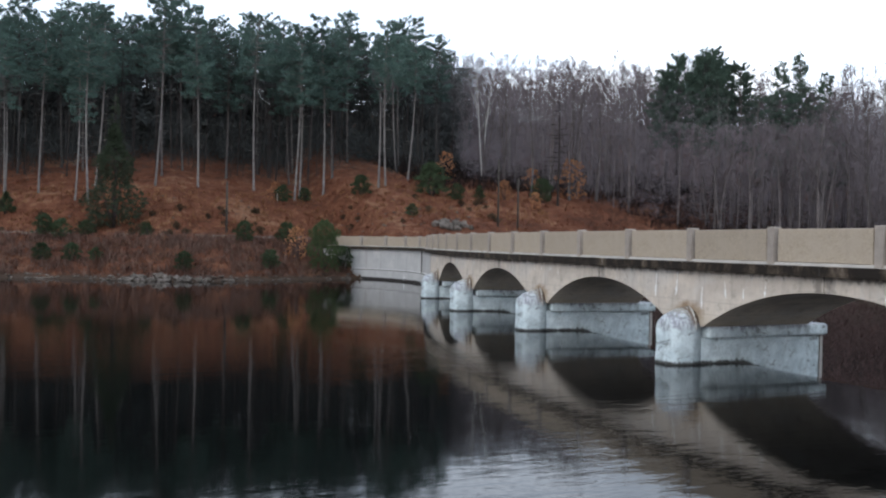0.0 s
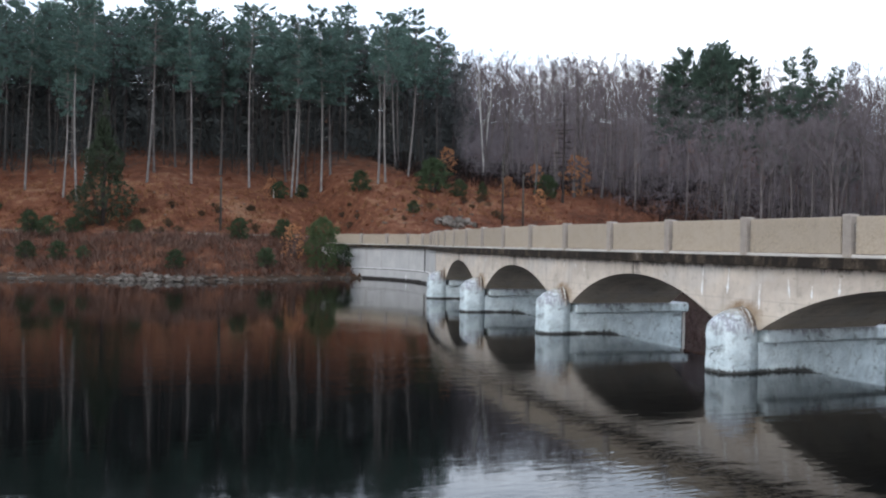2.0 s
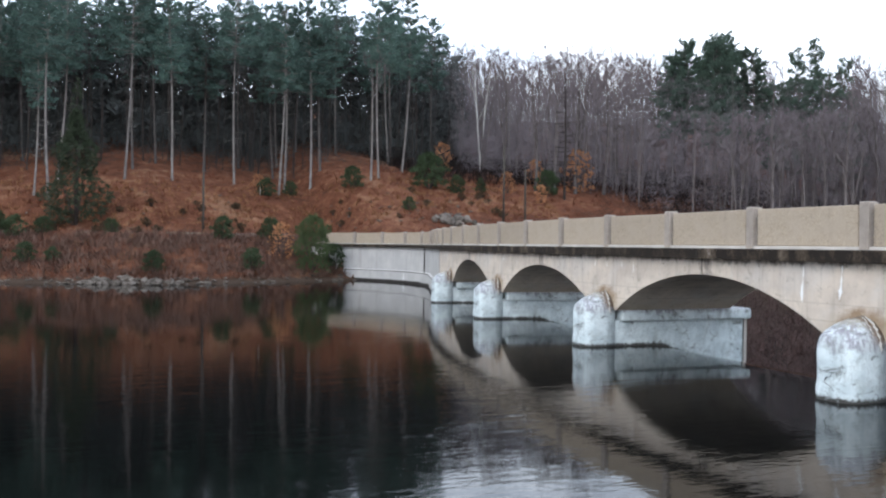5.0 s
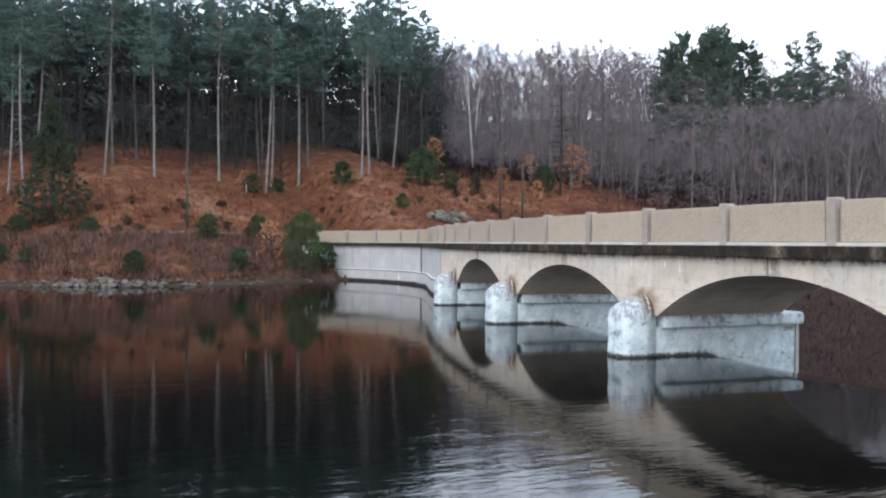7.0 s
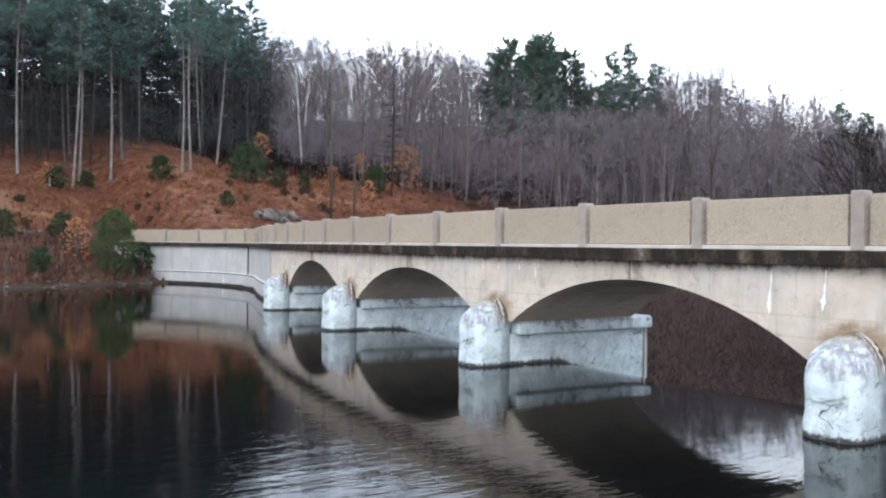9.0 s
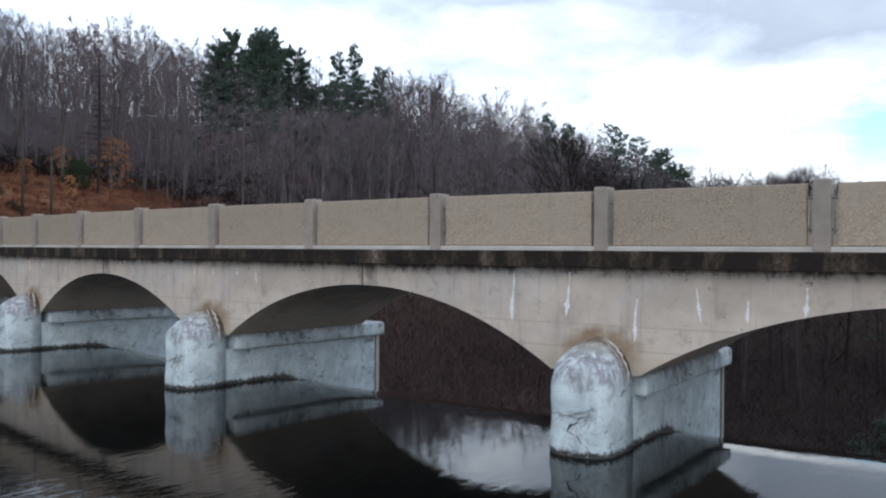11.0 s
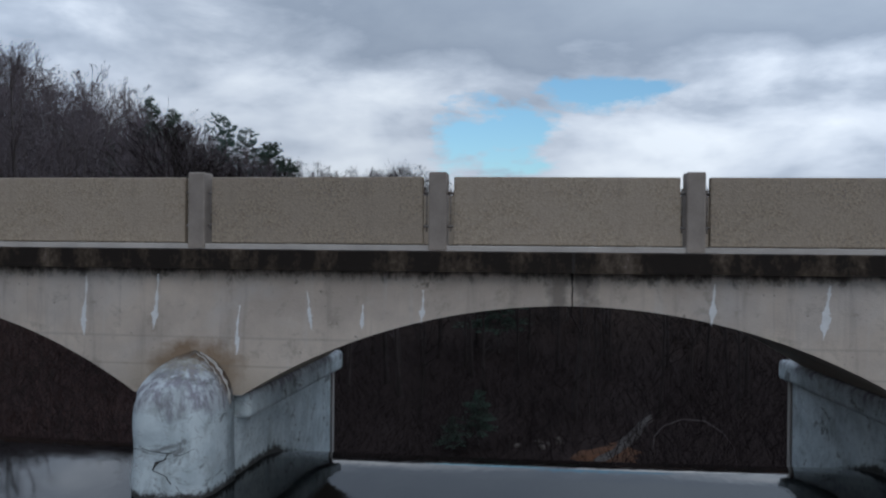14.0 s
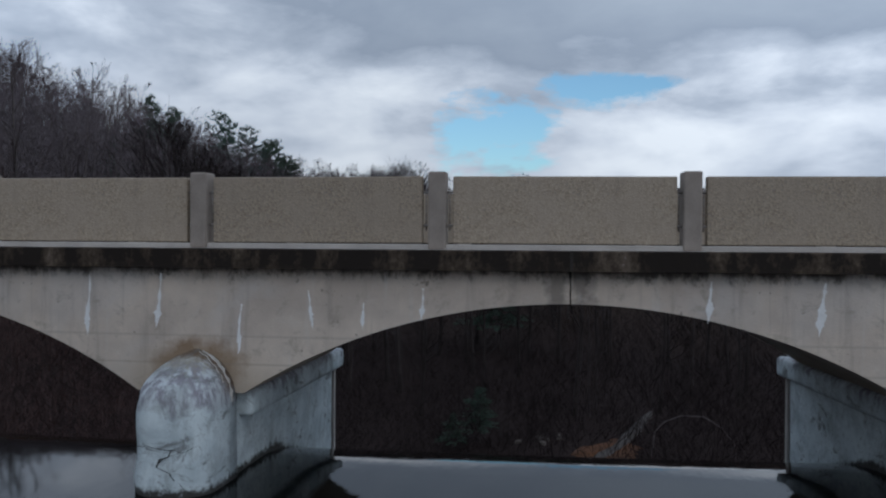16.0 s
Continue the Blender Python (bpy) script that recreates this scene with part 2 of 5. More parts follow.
def pier_material():
    m, nt, bsdf = material("peeling_white_paint", 0.75)
    v = coords(nt)
    z = node(nt, "ShaderNodeSeparateXYZ", None, Vector=v).outputs[2]
    n1, n2, n3 = noise_tex(nt, v, 2.2, 7.0, 0.65, 0.3), noise_tex(nt, v, 11.0, 6.0, 0.7), noise_tex(nt, coords(nt, "Object", (6, 6, 1.0)), 1.0, 5.0, 0.6)
    col = mix(nt, ramp(nt, n1, (0.40, 0.0), (0.60, 1.0)), (0.63, 0.69, 0.695), (0.47, 0.53, 0.545))
    col = mix(nt, ramp(nt, n3, (0.58, 0.0), (0.72, 0.30)), col, (0.33, 0.37, 0.37))
    # the weathered head has lost its paint in vertical tatters
    tat = noise_tex(nt, coords(nt, "Object", (9.0, 9.0, 1.6)), 1.0, 6.0, 0.65)
    worn = mix(nt, ramp(nt, tat, (0.44, 0.0), (0.58, 1.0)), (0.23, 0.215, 0.24), (0.50, 0.53, 0.545))
    head = maths(nt, "ADD", z, maths(nt, "MULTIPLY", maths(nt, "SUBTRACT", n1, 0.5), 0.7))
    col = mix(nt, ramp(nt, maths(nt, "SUBTRACT", head, 0.5), (0.46, 0.0), (0.60, 0.95)), col, worn)
    moss = maths(nt, "ADD", z, maths(nt, "MULTIPLY", maths(nt, "SUBTRACT", n2, 0.5), 0.6))
    col = mix(nt, ramp(nt, maths(nt, "SUBTRACT", moss, 1.0), (0.44, 0.0), (0.60, 0.7)), col, (0.30, 0.27, 0.20))
    # brown moss where the head meets the wall
    px, py, pz = node(nt, "ShaderNodeSeparateXYZ", None, Vector=v).outputs
    nook = maths(nt, "ADD", py, maths(nt, "MULTIPLY", maths(nt, "SUBTRACT", n2, 0.5), 0.5))
    nook = maths(nt, "MULTIPLY", ramp(nt, maths(nt, "ADD", nook, 0.5), (0.16, 0.0), (0.34, 0.85)), ramp(nt, maths(nt, "SUBTRACT", pz, 1.0), (0.10, 0.0), (0.25, 1.0)))
    col = mix(nt, nook, col, (0.13, 0.075, 0.04))
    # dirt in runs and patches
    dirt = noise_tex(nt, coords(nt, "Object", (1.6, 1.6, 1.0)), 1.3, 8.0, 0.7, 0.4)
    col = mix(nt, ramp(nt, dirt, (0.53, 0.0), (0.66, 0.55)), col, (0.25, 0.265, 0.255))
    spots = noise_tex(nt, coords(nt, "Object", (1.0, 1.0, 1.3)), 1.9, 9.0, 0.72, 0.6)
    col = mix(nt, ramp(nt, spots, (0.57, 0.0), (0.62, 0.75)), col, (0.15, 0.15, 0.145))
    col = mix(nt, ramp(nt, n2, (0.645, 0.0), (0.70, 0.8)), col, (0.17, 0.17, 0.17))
    veins = maths(nt, "ABSOLUTE", maths(nt, "SUBTRACT", noise_tex(nt, v, 2.6, 5.0, 0.6, 1.2), 0.5))
    col = mix(nt, ramp(nt, veins, (0.003, 0.4), (0.012, 0.0)), col, (0.14, 0.14, 0.14))
    # algae at the waterline
    front = node(nt, "ShaderNodeSeparateXYZ", None, Vector=v).outputs[1]
    wet = maths(nt, "ADD", maths(nt, "ADD", z, maths(nt, "MULTIPLY", maths(nt, "MAXIMUM", maths(nt, "SUBTRACT", front, 1.7), 0.0), 0.32)), maths(nt, "MULTIPLY", maths(nt, "SUBTRACT", n2, 0.5), 0.3))
    col = mix(nt, ramp(nt, wet, (0.05, 0.95), (0.12, 0.0)), col, (0.035, 0.030, 0.025))
    link(nt, col, bsdf.inputs["Base Color"])
    bump(nt, bsdf, maths(nt, "ADD", n2, n1), 0.5, 0.02)
    return m


def wing_material():
    m, nt, bsdf = material("abutment_concrete", 0.85)
    v = coords(nt, "World")
    z = node(nt, "ShaderNodeSeparateXYZ", None, Vector=v).outputs[2]
    blot = noise_tex(nt, v, 0.7, 6.0, 0.6)
    col = mix(nt, ramp(nt, blot, (0.35, 0.0), (0.65, 1.0)), (0.47, 0.45, 0.43), (0.38, 0.365, 0.355))
    runs = noise_tex(nt, coords(nt, "World", (2.2, 2.2, 0.15)), 1.0, 4.0, 0.6)
    col = mix(nt, ramp(nt, runs, (0.57, 0.0), (0.72, 0.4)), col, (0.26, 0.24, 0.22))
    wet = maths(nt, "ADD", z, maths(nt, "MULTIPLY", maths(nt, "SUBTRACT", blot, 0.5), 0.25))
    col = mix(nt, ramp(nt, wet, (0.16, 1.0), (0.24, 0.0)), col, (0.035, 0.03, 0.028))
    link(nt, col, bsdf.inputs["Base Color"])
    bump(nt, bsdf, blot, 0.3, 0.02)
    return m


def water_material():
    m, nt, bsdf = material("dark_reservoir_water", 0.045)
    bsdf.inputs["Base Color"].default_value = (0.0015, 0.0017, 0.0017, 1)
    bsdf.inputs["IOR"].default_value = 1.33
    v = coords(nt, "World", (1.0, 1.0, 1.0))
    x, y, z = node(nt, "ShaderNodeSeparateXYZ", None, Vector=v).outputs
    wave = noise_tex(nt, coords(nt, "World", (0.45, 1.6, 1.0)), 1.6, 4.0, 0.55)
    chop = noise_tex(nt, coords(nt, "World", (1.0, 2.0, 1.0)), 4.5, 2.0, 0.5)
    # breeze patches: calm towards the bank and under the bridge, ruffled on the open water
    open_w = ramp(nt, noise_tex(nt, v, 0.10, 3.0, 0.5, 0.5), (0.40, 0.16), (0.64, 1.0))
    away = ramp(nt, maths(nt, "DIVIDE", maths(nt, "ADD", y, 20.0), 60.0), (0.0, 0.80), (0.22, 0.62), (0.55, 0.32), (1.0, 0.14))
    h = maths(nt, "MULTIPLY", maths(nt, "ADD", wave, maths(nt, "MULTIPLY", chop, 0.3)), maths(nt, "MULTIPLY", open_w, away))
    reach = maths(nt, "SQRT", maths(nt, "ADD", maths(nt, "POWER", maths(nt, "SUBTRACT", x, R), 2.0), maths(nt, "POWER", maths(nt, "SUBTRACT", y, CY), 2.0)))
    calm = ramp(nt, maths(nt, "DIVIDE", maths(nt, "SUBTRACT", R + 6.0, reach), 8.0), (0.25, 1.0), (0.80, 0.32))
    bump(nt, bsdf, maths(nt, "MULTIPLY", h, calm), 0.5, 0.042)
    return m


def ground_material():
    m, nt, bsdf = material("leaf_litter_ground", 0.95)
    v = coords(nt, "World")
    z = node(nt, "ShaderNodeSeparateXYZ", None, Vector=v).outputs[2]
    n1, n2, n3 = noise_tex(nt, v, 0.14, 5.0, 0.6, 0.4), noise_tex(nt, v, 1.1, 6.0, 0.65), noise_tex(nt, v, 9.0, 4.0, 0.7)
    f = maths(nt, "ADD", maths(nt, "MULTIPLY", n1, 0.5), maths(nt, "MULTIPLY", n2, 0.5))
    col = ramp(nt, f, (0.32, (0.034, 0.014, 0.009)), (0.46, (0.080, 0.029, 0.016)), (0.54, (0.118, 0.046, 0.025)), (0.62, (0.185, 0.100, 0.060)), (0.70, (0.075, 0.034, 0.021)))
    col = mix(nt, ramp(nt, n3, (0.35, 0.5), (0.5, 0.0)), col, (0.025, 0.011, 0.007))
    col = mix(nt, ramp(nt, n3, (0.60, 0.0), (0.72, 0.35)), col, (0.22, 0.12, 0.07))
    # bare bank by the water
    bank = maths(nt, "ADD", z, maths(nt, "MULTIPLY", maths(nt, "SUBTRACT", n2, 0.5), 0.8))
    col = mix(nt, ramp(nt, bank, (0.20, 1.0), (0.5, 0.0)), col, (0.045, 0.030, 0.022))
    # the valley's shade put into the litter colour, near black lower down
    valley_shade = maths(nt, "ADD", maths(nt, "DIVIDE", z, 10.0), maths(nt, "ADD", 1.0, maths(nt, "MULTIPLY", maths(nt, "SUBTRACT", n1, 0.5), 0.2)))
    col = mix(nt, ramp(nt, valley_shade, (0.42, 0.92), (0.90, 0.0)), col, (0.020, 0.013, 0.012))
    link(nt, col, bsdf.inputs["Base Color"])
    bsdf.inputs["Specular IOR Level"].default_value = 0.08
    bump(nt, bsdf, maths(nt, "ADD", n2, n3), 0.8, 0.08)
    return m


def foliage(name, a, b, rough=0.7):
    m, nt, bsdf = material(name, rough)
    isl = node(nt, "ShaderNodeNewGeometry").outputs["Random Per Island"]
    obj = node(nt, "ShaderNodeObjectInfo").outputs["Random"]
    v = coords(nt, "World")
    f = maths(nt, "ADD", maths(nt, "MULTIPLY", isl, 0.4), maths(nt, "MULTIPLY", noise_tex(nt, v, 0.5, 3.0, 0.6), 0.6))
    col = mix(nt, f, a, b)
    col = mix(nt, 1.0, col, ramp(nt, obj, (0.0, 0.75), (1.0, 1.1)), "MULTIPLY")
    link(nt, col, bsdf.inputs["Base Color"])
    bsdf.inputs["Specular IOR Level"].default_value = 0.06
    return m


M_FASCIA, M_COPING, M_PANEL, M_PIER, M_WING, M_WATER, M_GROUND = fascia_material(), coping_material(), aggregate_material(), pier_material(), wing_material(), water_material(), ground_material()
M_POST = speckled("post_concrete", (0.37, 0.315, 0.27), (0.255, 0.215, 0.185), 3.0, 0.85, 60.0, 0.3, 0.006, "Object", 0.12)
M_DECK = speckled("deck_asphalt", (0.06, 0.058, 0.056), (0.10, 0.097, 0.093), 1.5, 0.9, 70.0, 0.4)
M_ROAD = speckled("worn_road_surface", (0.12, 0.095, 0.08), (0.18, 0.15, 0.13), 0.6, 0.95, 20.0, 0.4)
M_STREAK = speckled("lime_streak", (0.70, 0.69, 0.67), (0.86, 0.85, 0.84), 6.0, 0.8)
M_STREAK_DIM = speckled("spalled_lime", (0.60, 0.57, 0.53), (0.34, 0.31, 0.27), 14.0, 0.9)
M_CRACK = speckled("crack_shadow", (0.025, 0.022, 0.02), (0.05, 0.045, 0.04), 8.0, 0.9)
M_STEEL = speckled("rusty_steel", (0.16, 0.12, 0.09), (0.28, 0.26, 0.25), 12.0, 0.6)
M_ROCK = speckled("grey_shore_rock", (0.068, 0.055, 0.046), (0.175, 0.148, 0.128), 1.8, 0.9, 14.0, 0.6, 0.03, "World", 0.4)
M_PALE_BARK = speckled("pale_pine_bark", (0.25, 0.225, 0.212), (0.125, 0.108, 0.100), 2.0, 0.95, 18.0, 0.6, 0.03, "World", 0.3)
M_KERB = speckled("pale_kerb_concrete", (0.47, 0.43, 0.39), (0.35, 0.32, 0.29), 2.0, 0.85)
# darker copy of M_PALE_BARK; shade on the inner trunks is put into it
M_PINE_BARK = speckled("pine_bark", (0.125, 0.108, 0.102), (0.060, 0.051, 0.047), 2.0, 0.95, 18.0, 0.6, 0.03, "World", 0.35)
M_BARK = speckled("grey_brown_bark", (0.185, 0.158, 0.152), (0.080, 0.066, 0.064), 1.2, 0.95, 16.0, 0.5, 0.02, "World", 0.35)
M_TWIG = foliage("bare_twigs", (0.098, 0.080, 0.085), (0.182, 0.153, 0.160), 0.9)
M_LARCH = foliage("larch_twigs", (0.135, 0.090, 0.082), (0.20, 0.14, 0.125), 0.9)
# near-black tone: the valley's deep shade is put into the twig colour
M_THICKET_SHADED = foliage("shade_toned_twigs", (0.011, 0.0080, 0.0078), (0.022, 0.0155, 0.0147), 0.95)
# bark darkened for valley and under-pine trunks; their shade is in the tone
M_DARK_BARK = speckled("shade_darkened_bark", (0.062, 0.050, 0.047), (0.032, 0.025, 0.023), 1.2, 0.95, 16.0, 0.5, 0.02, "World", 0.3)
M_LITTER = speckled("wet_russet_litter", (0.10, 0.042, 0.018), (0.050, 0.026, 0.016), 0.9, 0.95, 12.0, 0.5)
M_TRAIL = speckled("damp_trail", (0.030, 0.023, 0.020), (0.105, 0.093, 0.086), 0.8, 0.95, 20.0, 0.4)
M_BIRCH = speckled("white_birch_bark", (0.62, 0.60, 0.56), (0.42, 0.39, 0.36), 2.0, 0.8, 10.0, 0.3, 0.01, "World")
M_NEEDLE = foliage("pine_needles", (0.055, 0.097, 0.084), (0.132, 0.196, 0.166))
M_NEEDLE_DARK = foliage("dark_green_needles", (0.042, 0.072, 0.054), (0.105, 0.145, 0.112))
# greyed dark copy of M_NEEDLE, with the wood's inner shade put into the colour
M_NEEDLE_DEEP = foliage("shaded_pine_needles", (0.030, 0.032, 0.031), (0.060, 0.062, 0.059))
M_BUSH = foliage("bright_evergreen_leaves", (0.050, 0.076, 0.031), (0.115, 0.145, 0.070))
M_BANK = foliage("grey_brown_brush", (0.095, 0.054, 0.042), (0.18, 0.115, 0.092), 0.95)
M_WEED = foliage("dark_weeds", (0.040, 0.030, 0.020), (0.085, 0.060, 0.036), 0.95)
M_SPRUCE = foliage("dull_spruce_needles", (0.026, 0.036, 0.022), (0.060, 0.074, 0.046))
M_SHRUB = foliage("evergreen_leaves", (0.026, 0.042, 0.021), (0.062, 0.084, 0.045))
M_RUST_LEAF = foliage("dry_oak_leaves", (0.28, 0.115, 0.055), (0.46, 0.235, 0.125))
M_SLOPE = foliage("red_brown_brush", (0.046, 0.029, 0.027), (0.105, 0.066, 0.060), 0.95)
M_BRUSH = foliage("dry_brush", (0.085, 0.028, 0.018), (0.17, 0.07, 0.042), 0.95)
M_GRASS = foliage("dead_grass", (0.17, 0.075, 0.036), (0.29, 0.155, 0.085), 0.95)
M_POLE = speckled("dark_pole_wood", (0.035, 0.03, 0.027), (0.07, 0.06, 0.05), 3.0, 0.9)


# ---------------------------------------------------------------- mesh helpers
class Geo:
    """Collects vertices and faces for one mesh."""

    def __init__(self):
        self.v, self.f = [], []

    def tube(self, pts, radii, n=5, cap=True):
        base, prev = len(self.v), None
        for i, p in enumerate(pts):
            p = Vector(p)
            d = (Vector(pts[min(i + 1, len(pts) - 1)]) - Vector(pts[max(i - 1, 0)])).normalized()
            if prev is None:
                prev = d.orthogonal().normalized()
            a = (prev - d * prev.dot(d)).normalized()
            b = d.cross(a)
            prev = a
            for k in range(n):
                t = 2 * math.pi * k / n
                self.v.append(tuple(p + (a * math.cos(t) + b * math.sin(t)) * radii[i]))
        for i in range(len(pts) - 1):
            for k in range(n):
                q = (k + 1) % n
                self.f.append((base + i * n + k, base + i * n + q, base + (i + 1) * n + q, base + (i + 1) * n + k))
        if cap:
            self.f.append(tuple(base + (len(pts) - 1) * n + k for k in range(n)))
            self.f.append(tuple(base + n - 1 - k for k in range(n)))

    def blade(self, p, d, w, side):
        """A thin pointed leaf from p along d."""
        b = len(self.v)
        self.v += [tuple(p - side * w), tuple(p + side * w), tuple(p + d)]
        self.f.append((b, b + 1, b + 2))

    def box(self, x0, x1, y0, y1, z0, z1):
        b = len(self.v)
        self.v += [(x, y, z) for z in (z0, z1) for y in (y0, y1) for x in (x0, x1)]
        self.f += [tuple(b + i for i in q) for q in ((0, 2, 3, 1), (4, 5, 7, 6), (0, 1, 5, 4), (2, 6, 7, 3), (0, 4, 6, 2), (1, 3, 7, 5))]

    def mesh(self, name, mat, smooth=False):
        me = bpy.data.meshes.new(name)
        me.from_pydata(self.v, [], self.f)
        me.materials.append(mat)
        if smooth:
            me.polygons.foreach_set("use_smooth", [True] * len(me.polygons))
        me.update()
        return me


def part(name, me, parent, label="", m=None):
    ob = new(name, me)
    ob.parent = parent
    if m is not None:
        ob.matrix_basis = m
    if label:
        tagged(ob, label)
    return ob


def bevelled_box(name, x0, x1, y0, y1, z0, z1, width, mat, segs=2):
    bm = bmesh.new()
    bmesh.ops.create_cube(bm, size=1.0)
    for v in bm.verts:
        v.co = Vector(((x0 + x1) / 2 + v.co.x * (x1 - x0), (y0 + y1) / 2 + v.co.y * (y1 - y0), (z0 + z1) / 2 + v.co.z * (z1 - z0)))
    bmesh.ops.bevel(bm, geom=bm.edges[:], offset=width, segments=segs, profile=0.5, affect="EDGES")
    me = bpy.data.meshes.new(name)
    bm.to_mesh(me)
    bm.free()
    me.materials.append(mat)
    return me


# ---------------------------------------------------------------- plan of the dam and the land
S_BEND, R_BEND = 13.45 * P, 14.8     # where the wing wall turns off, and its curve
S_END = 19.3 * P


def smooth(a, b, v):
    t = np.clip((np.asarray(v, float) - a) / (b - a), 0, 1)
    return t * t * (3 - 2 * t)


def heading(s):
    """Place and direction of the parapet's line s metres along the bridge."""
    a = (min(s, S_BEND) - 1.5 * P) / R
    p = Vector((R - R * math.cos(a), CY + R * math.sin(a), 0))
    t = Vector((math.sin(a), math.cos(a), 0))
    if s > S_BEND:
        n = Vector((-t.y, t.x, 0))
        b = (s - S_BEND) / R_BEND
        p = p + t * (R_BEND * math.sin(b)) + n * (R_BEND * (1 - math.cos(b)))
        t = t * math.cos(b) + n * math.sin(b)
    return p, t


def along(s, o, z):
    """A point s metres along, o metres downstream of the parapet's face."""
    p, t = heading(s)
    return (p.x + t.y * o, p.y - t.x * o, z)


def station(s, z=0.0):
    """A frame on the line: x towards the south end, y downstream."""
    p, t = heading(s)
    return Matrix.Translation((p.x, p.y, z)) @ Matrix.Rotation(math.atan2(-t.y, -t.x), 4, "Z")


def offset(x, y):
    return R - np.hypot(x - R, y - CY)


SHORE_X = [-399.35, -119.35, -59.35, -39.35, -25.05, -20.35, -16.35, -10.75, -5.05, 1.25, 6.05, 8.65, 30.65, 70.65, 130.65, 400.65]
SHORE_Y = [140, 95, 72, 63, 56.4, 54.2, 52, 49.2, 51.4, 54, 56, 50, 54, 63, 85, 160]
RISE_U = [-60, -30, -8, 0, 0.8, 3, 6, 9, 12.5, 16, 20, 30, 45, 80, 150, 400]
RISE_Z = [-8, -6, -2, 0.02, 0.35, 1.3, 2.6, 3.6, 3.9, 5.4, 7.4, 10.4, 13.8, 21, 38, 80]
DROP_U = [-90, -50, -28, -12, -5, 0, 6, 12, 20, 30, 45, 80, 150, 400]
DROP_Z = [-5.5, -7, -6.2, -2.6, 0.6, 2.6, 4.4, 6.2, 9.2, 11.8, 15, 22, 39, 80]


# rise of the wooded skyline by bearing, in degrees
SKY_A = [10, 23, 31, 40, 47, 51.5, 54.5, 57, 60, 62.5, 66, 69, 73, 76, 79, 88, 92, 125]
SKY_T = [0.272, 0.250, 0.264, 0.240, 0.222, 0.216, 0.196, 0.190, 0.170, 0.138, 0.115, 0.100, 0.092, 0.108, 0.084, 0.083, 0.075, 0.067]


LINE = [heading(0.4 * i) for i in range(-100, int(S_END / 0.4) + 2)]
LINE_X, LINE_Y = [p.x for p, t in LINE], [p.y for p, t in LINE]


def ground_z(x, y):
    x, y = np.asarray(x, float), np.asarray(y, float)
    u = y - np.interp(x, SHORE_X, SHORE_Y)
    lake = np.interp(u, RISE_U, RISE_Z)
    far = smooth(-130, -190, y) * 14 + smooth(-150, -230, x) * 14
    lake = np.maximum(lake, -8 + far)
    valley = np.interp(u, DROP_U, DROP_Z) + smooth(38, 130, x) * 8.5 * smooth(25, -25, u) + smooth(-15, -60, y) * 9
    back = x - np.interp(y, LINE_Y, LINE_X)
    tight = smooth(36, 44, y)
    side = smooth(2.5, 7.5, back) * (1 - tight) + smooth(0.9, 1.9, back) * tight
    north = smooth(57, 63, y)
    w = side * (1 - north) + smooth(3, 14, x) * north
    h = lake * (1 - w) + valley * w
    fill = 2.75 - 0.35 * (np.maximum(0, back - 7) + np.maximum(0, 46 - y) * 1.2)
    bearing, away = np.degrees(np.arctan2(x + 11, y + 6)), np.hypot(x + 11, y + 6)
    ridge = np.interp(bearing, SKY_A, SKY_T) * 0.56 * away + 3.2
    h = h + smooth(150, 235, away) * smooth(-60, -45, bearing) * smooth(82, 74, bearing) * np.maximum(0, ridge - h)
    return np.where((back > 1.0) & (y > 40) & (y < 62), np.maximum(h, fill), h)


def gz(x, y):
    return float(ground_z(x, y))


def build_ground():
    def axis(lo, a, b, hi, step):
        core = np.arange(a, b, step)
        left = a - np.geomspace(1.0, a - lo, 22)[::-1]
        right = b + np.geomspace(1.0, hi - b, 22)
        return np.concatenate([left, core, right])

    xs, ys = axis(-2400, -52, 125, 2400, 0.95), axis(-2400, -46, 128, 2400, 0.95)
    X, Y = np.meshgrid(xs, ys)
    rng = np.random.RandomState(3)
    Z = ground_z(X, Y)
    Z = Z + (Z > 0.3) * rng.normal(0, 0.10, Z.shape)
    # the bank is undercut and stony, its line uneven
    nx, ny = len(xs), len(ys)
    verts = np.column_stack([X.ravel(), Y.ravel(), Z.ravel()])
    i = np.arange(ny - 1)[:, None] * nx + np.arange(nx - 1)[None, :]
    faces = np.stack([i, i + 1, i + nx + 1, i + nx], -1).reshape(-1, 4)
    me = bpy.data.meshes.new("ground")
    me.from_pydata(verts.tolist(), [], faces.tolist())
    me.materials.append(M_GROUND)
    me.polygons.foreach_set("use_smooth", [True] * len(me.polygons))
    tagged(new("ground", me), "wooded hillside and valley floor covered in russet leaf litter", "ground", kind="structure")


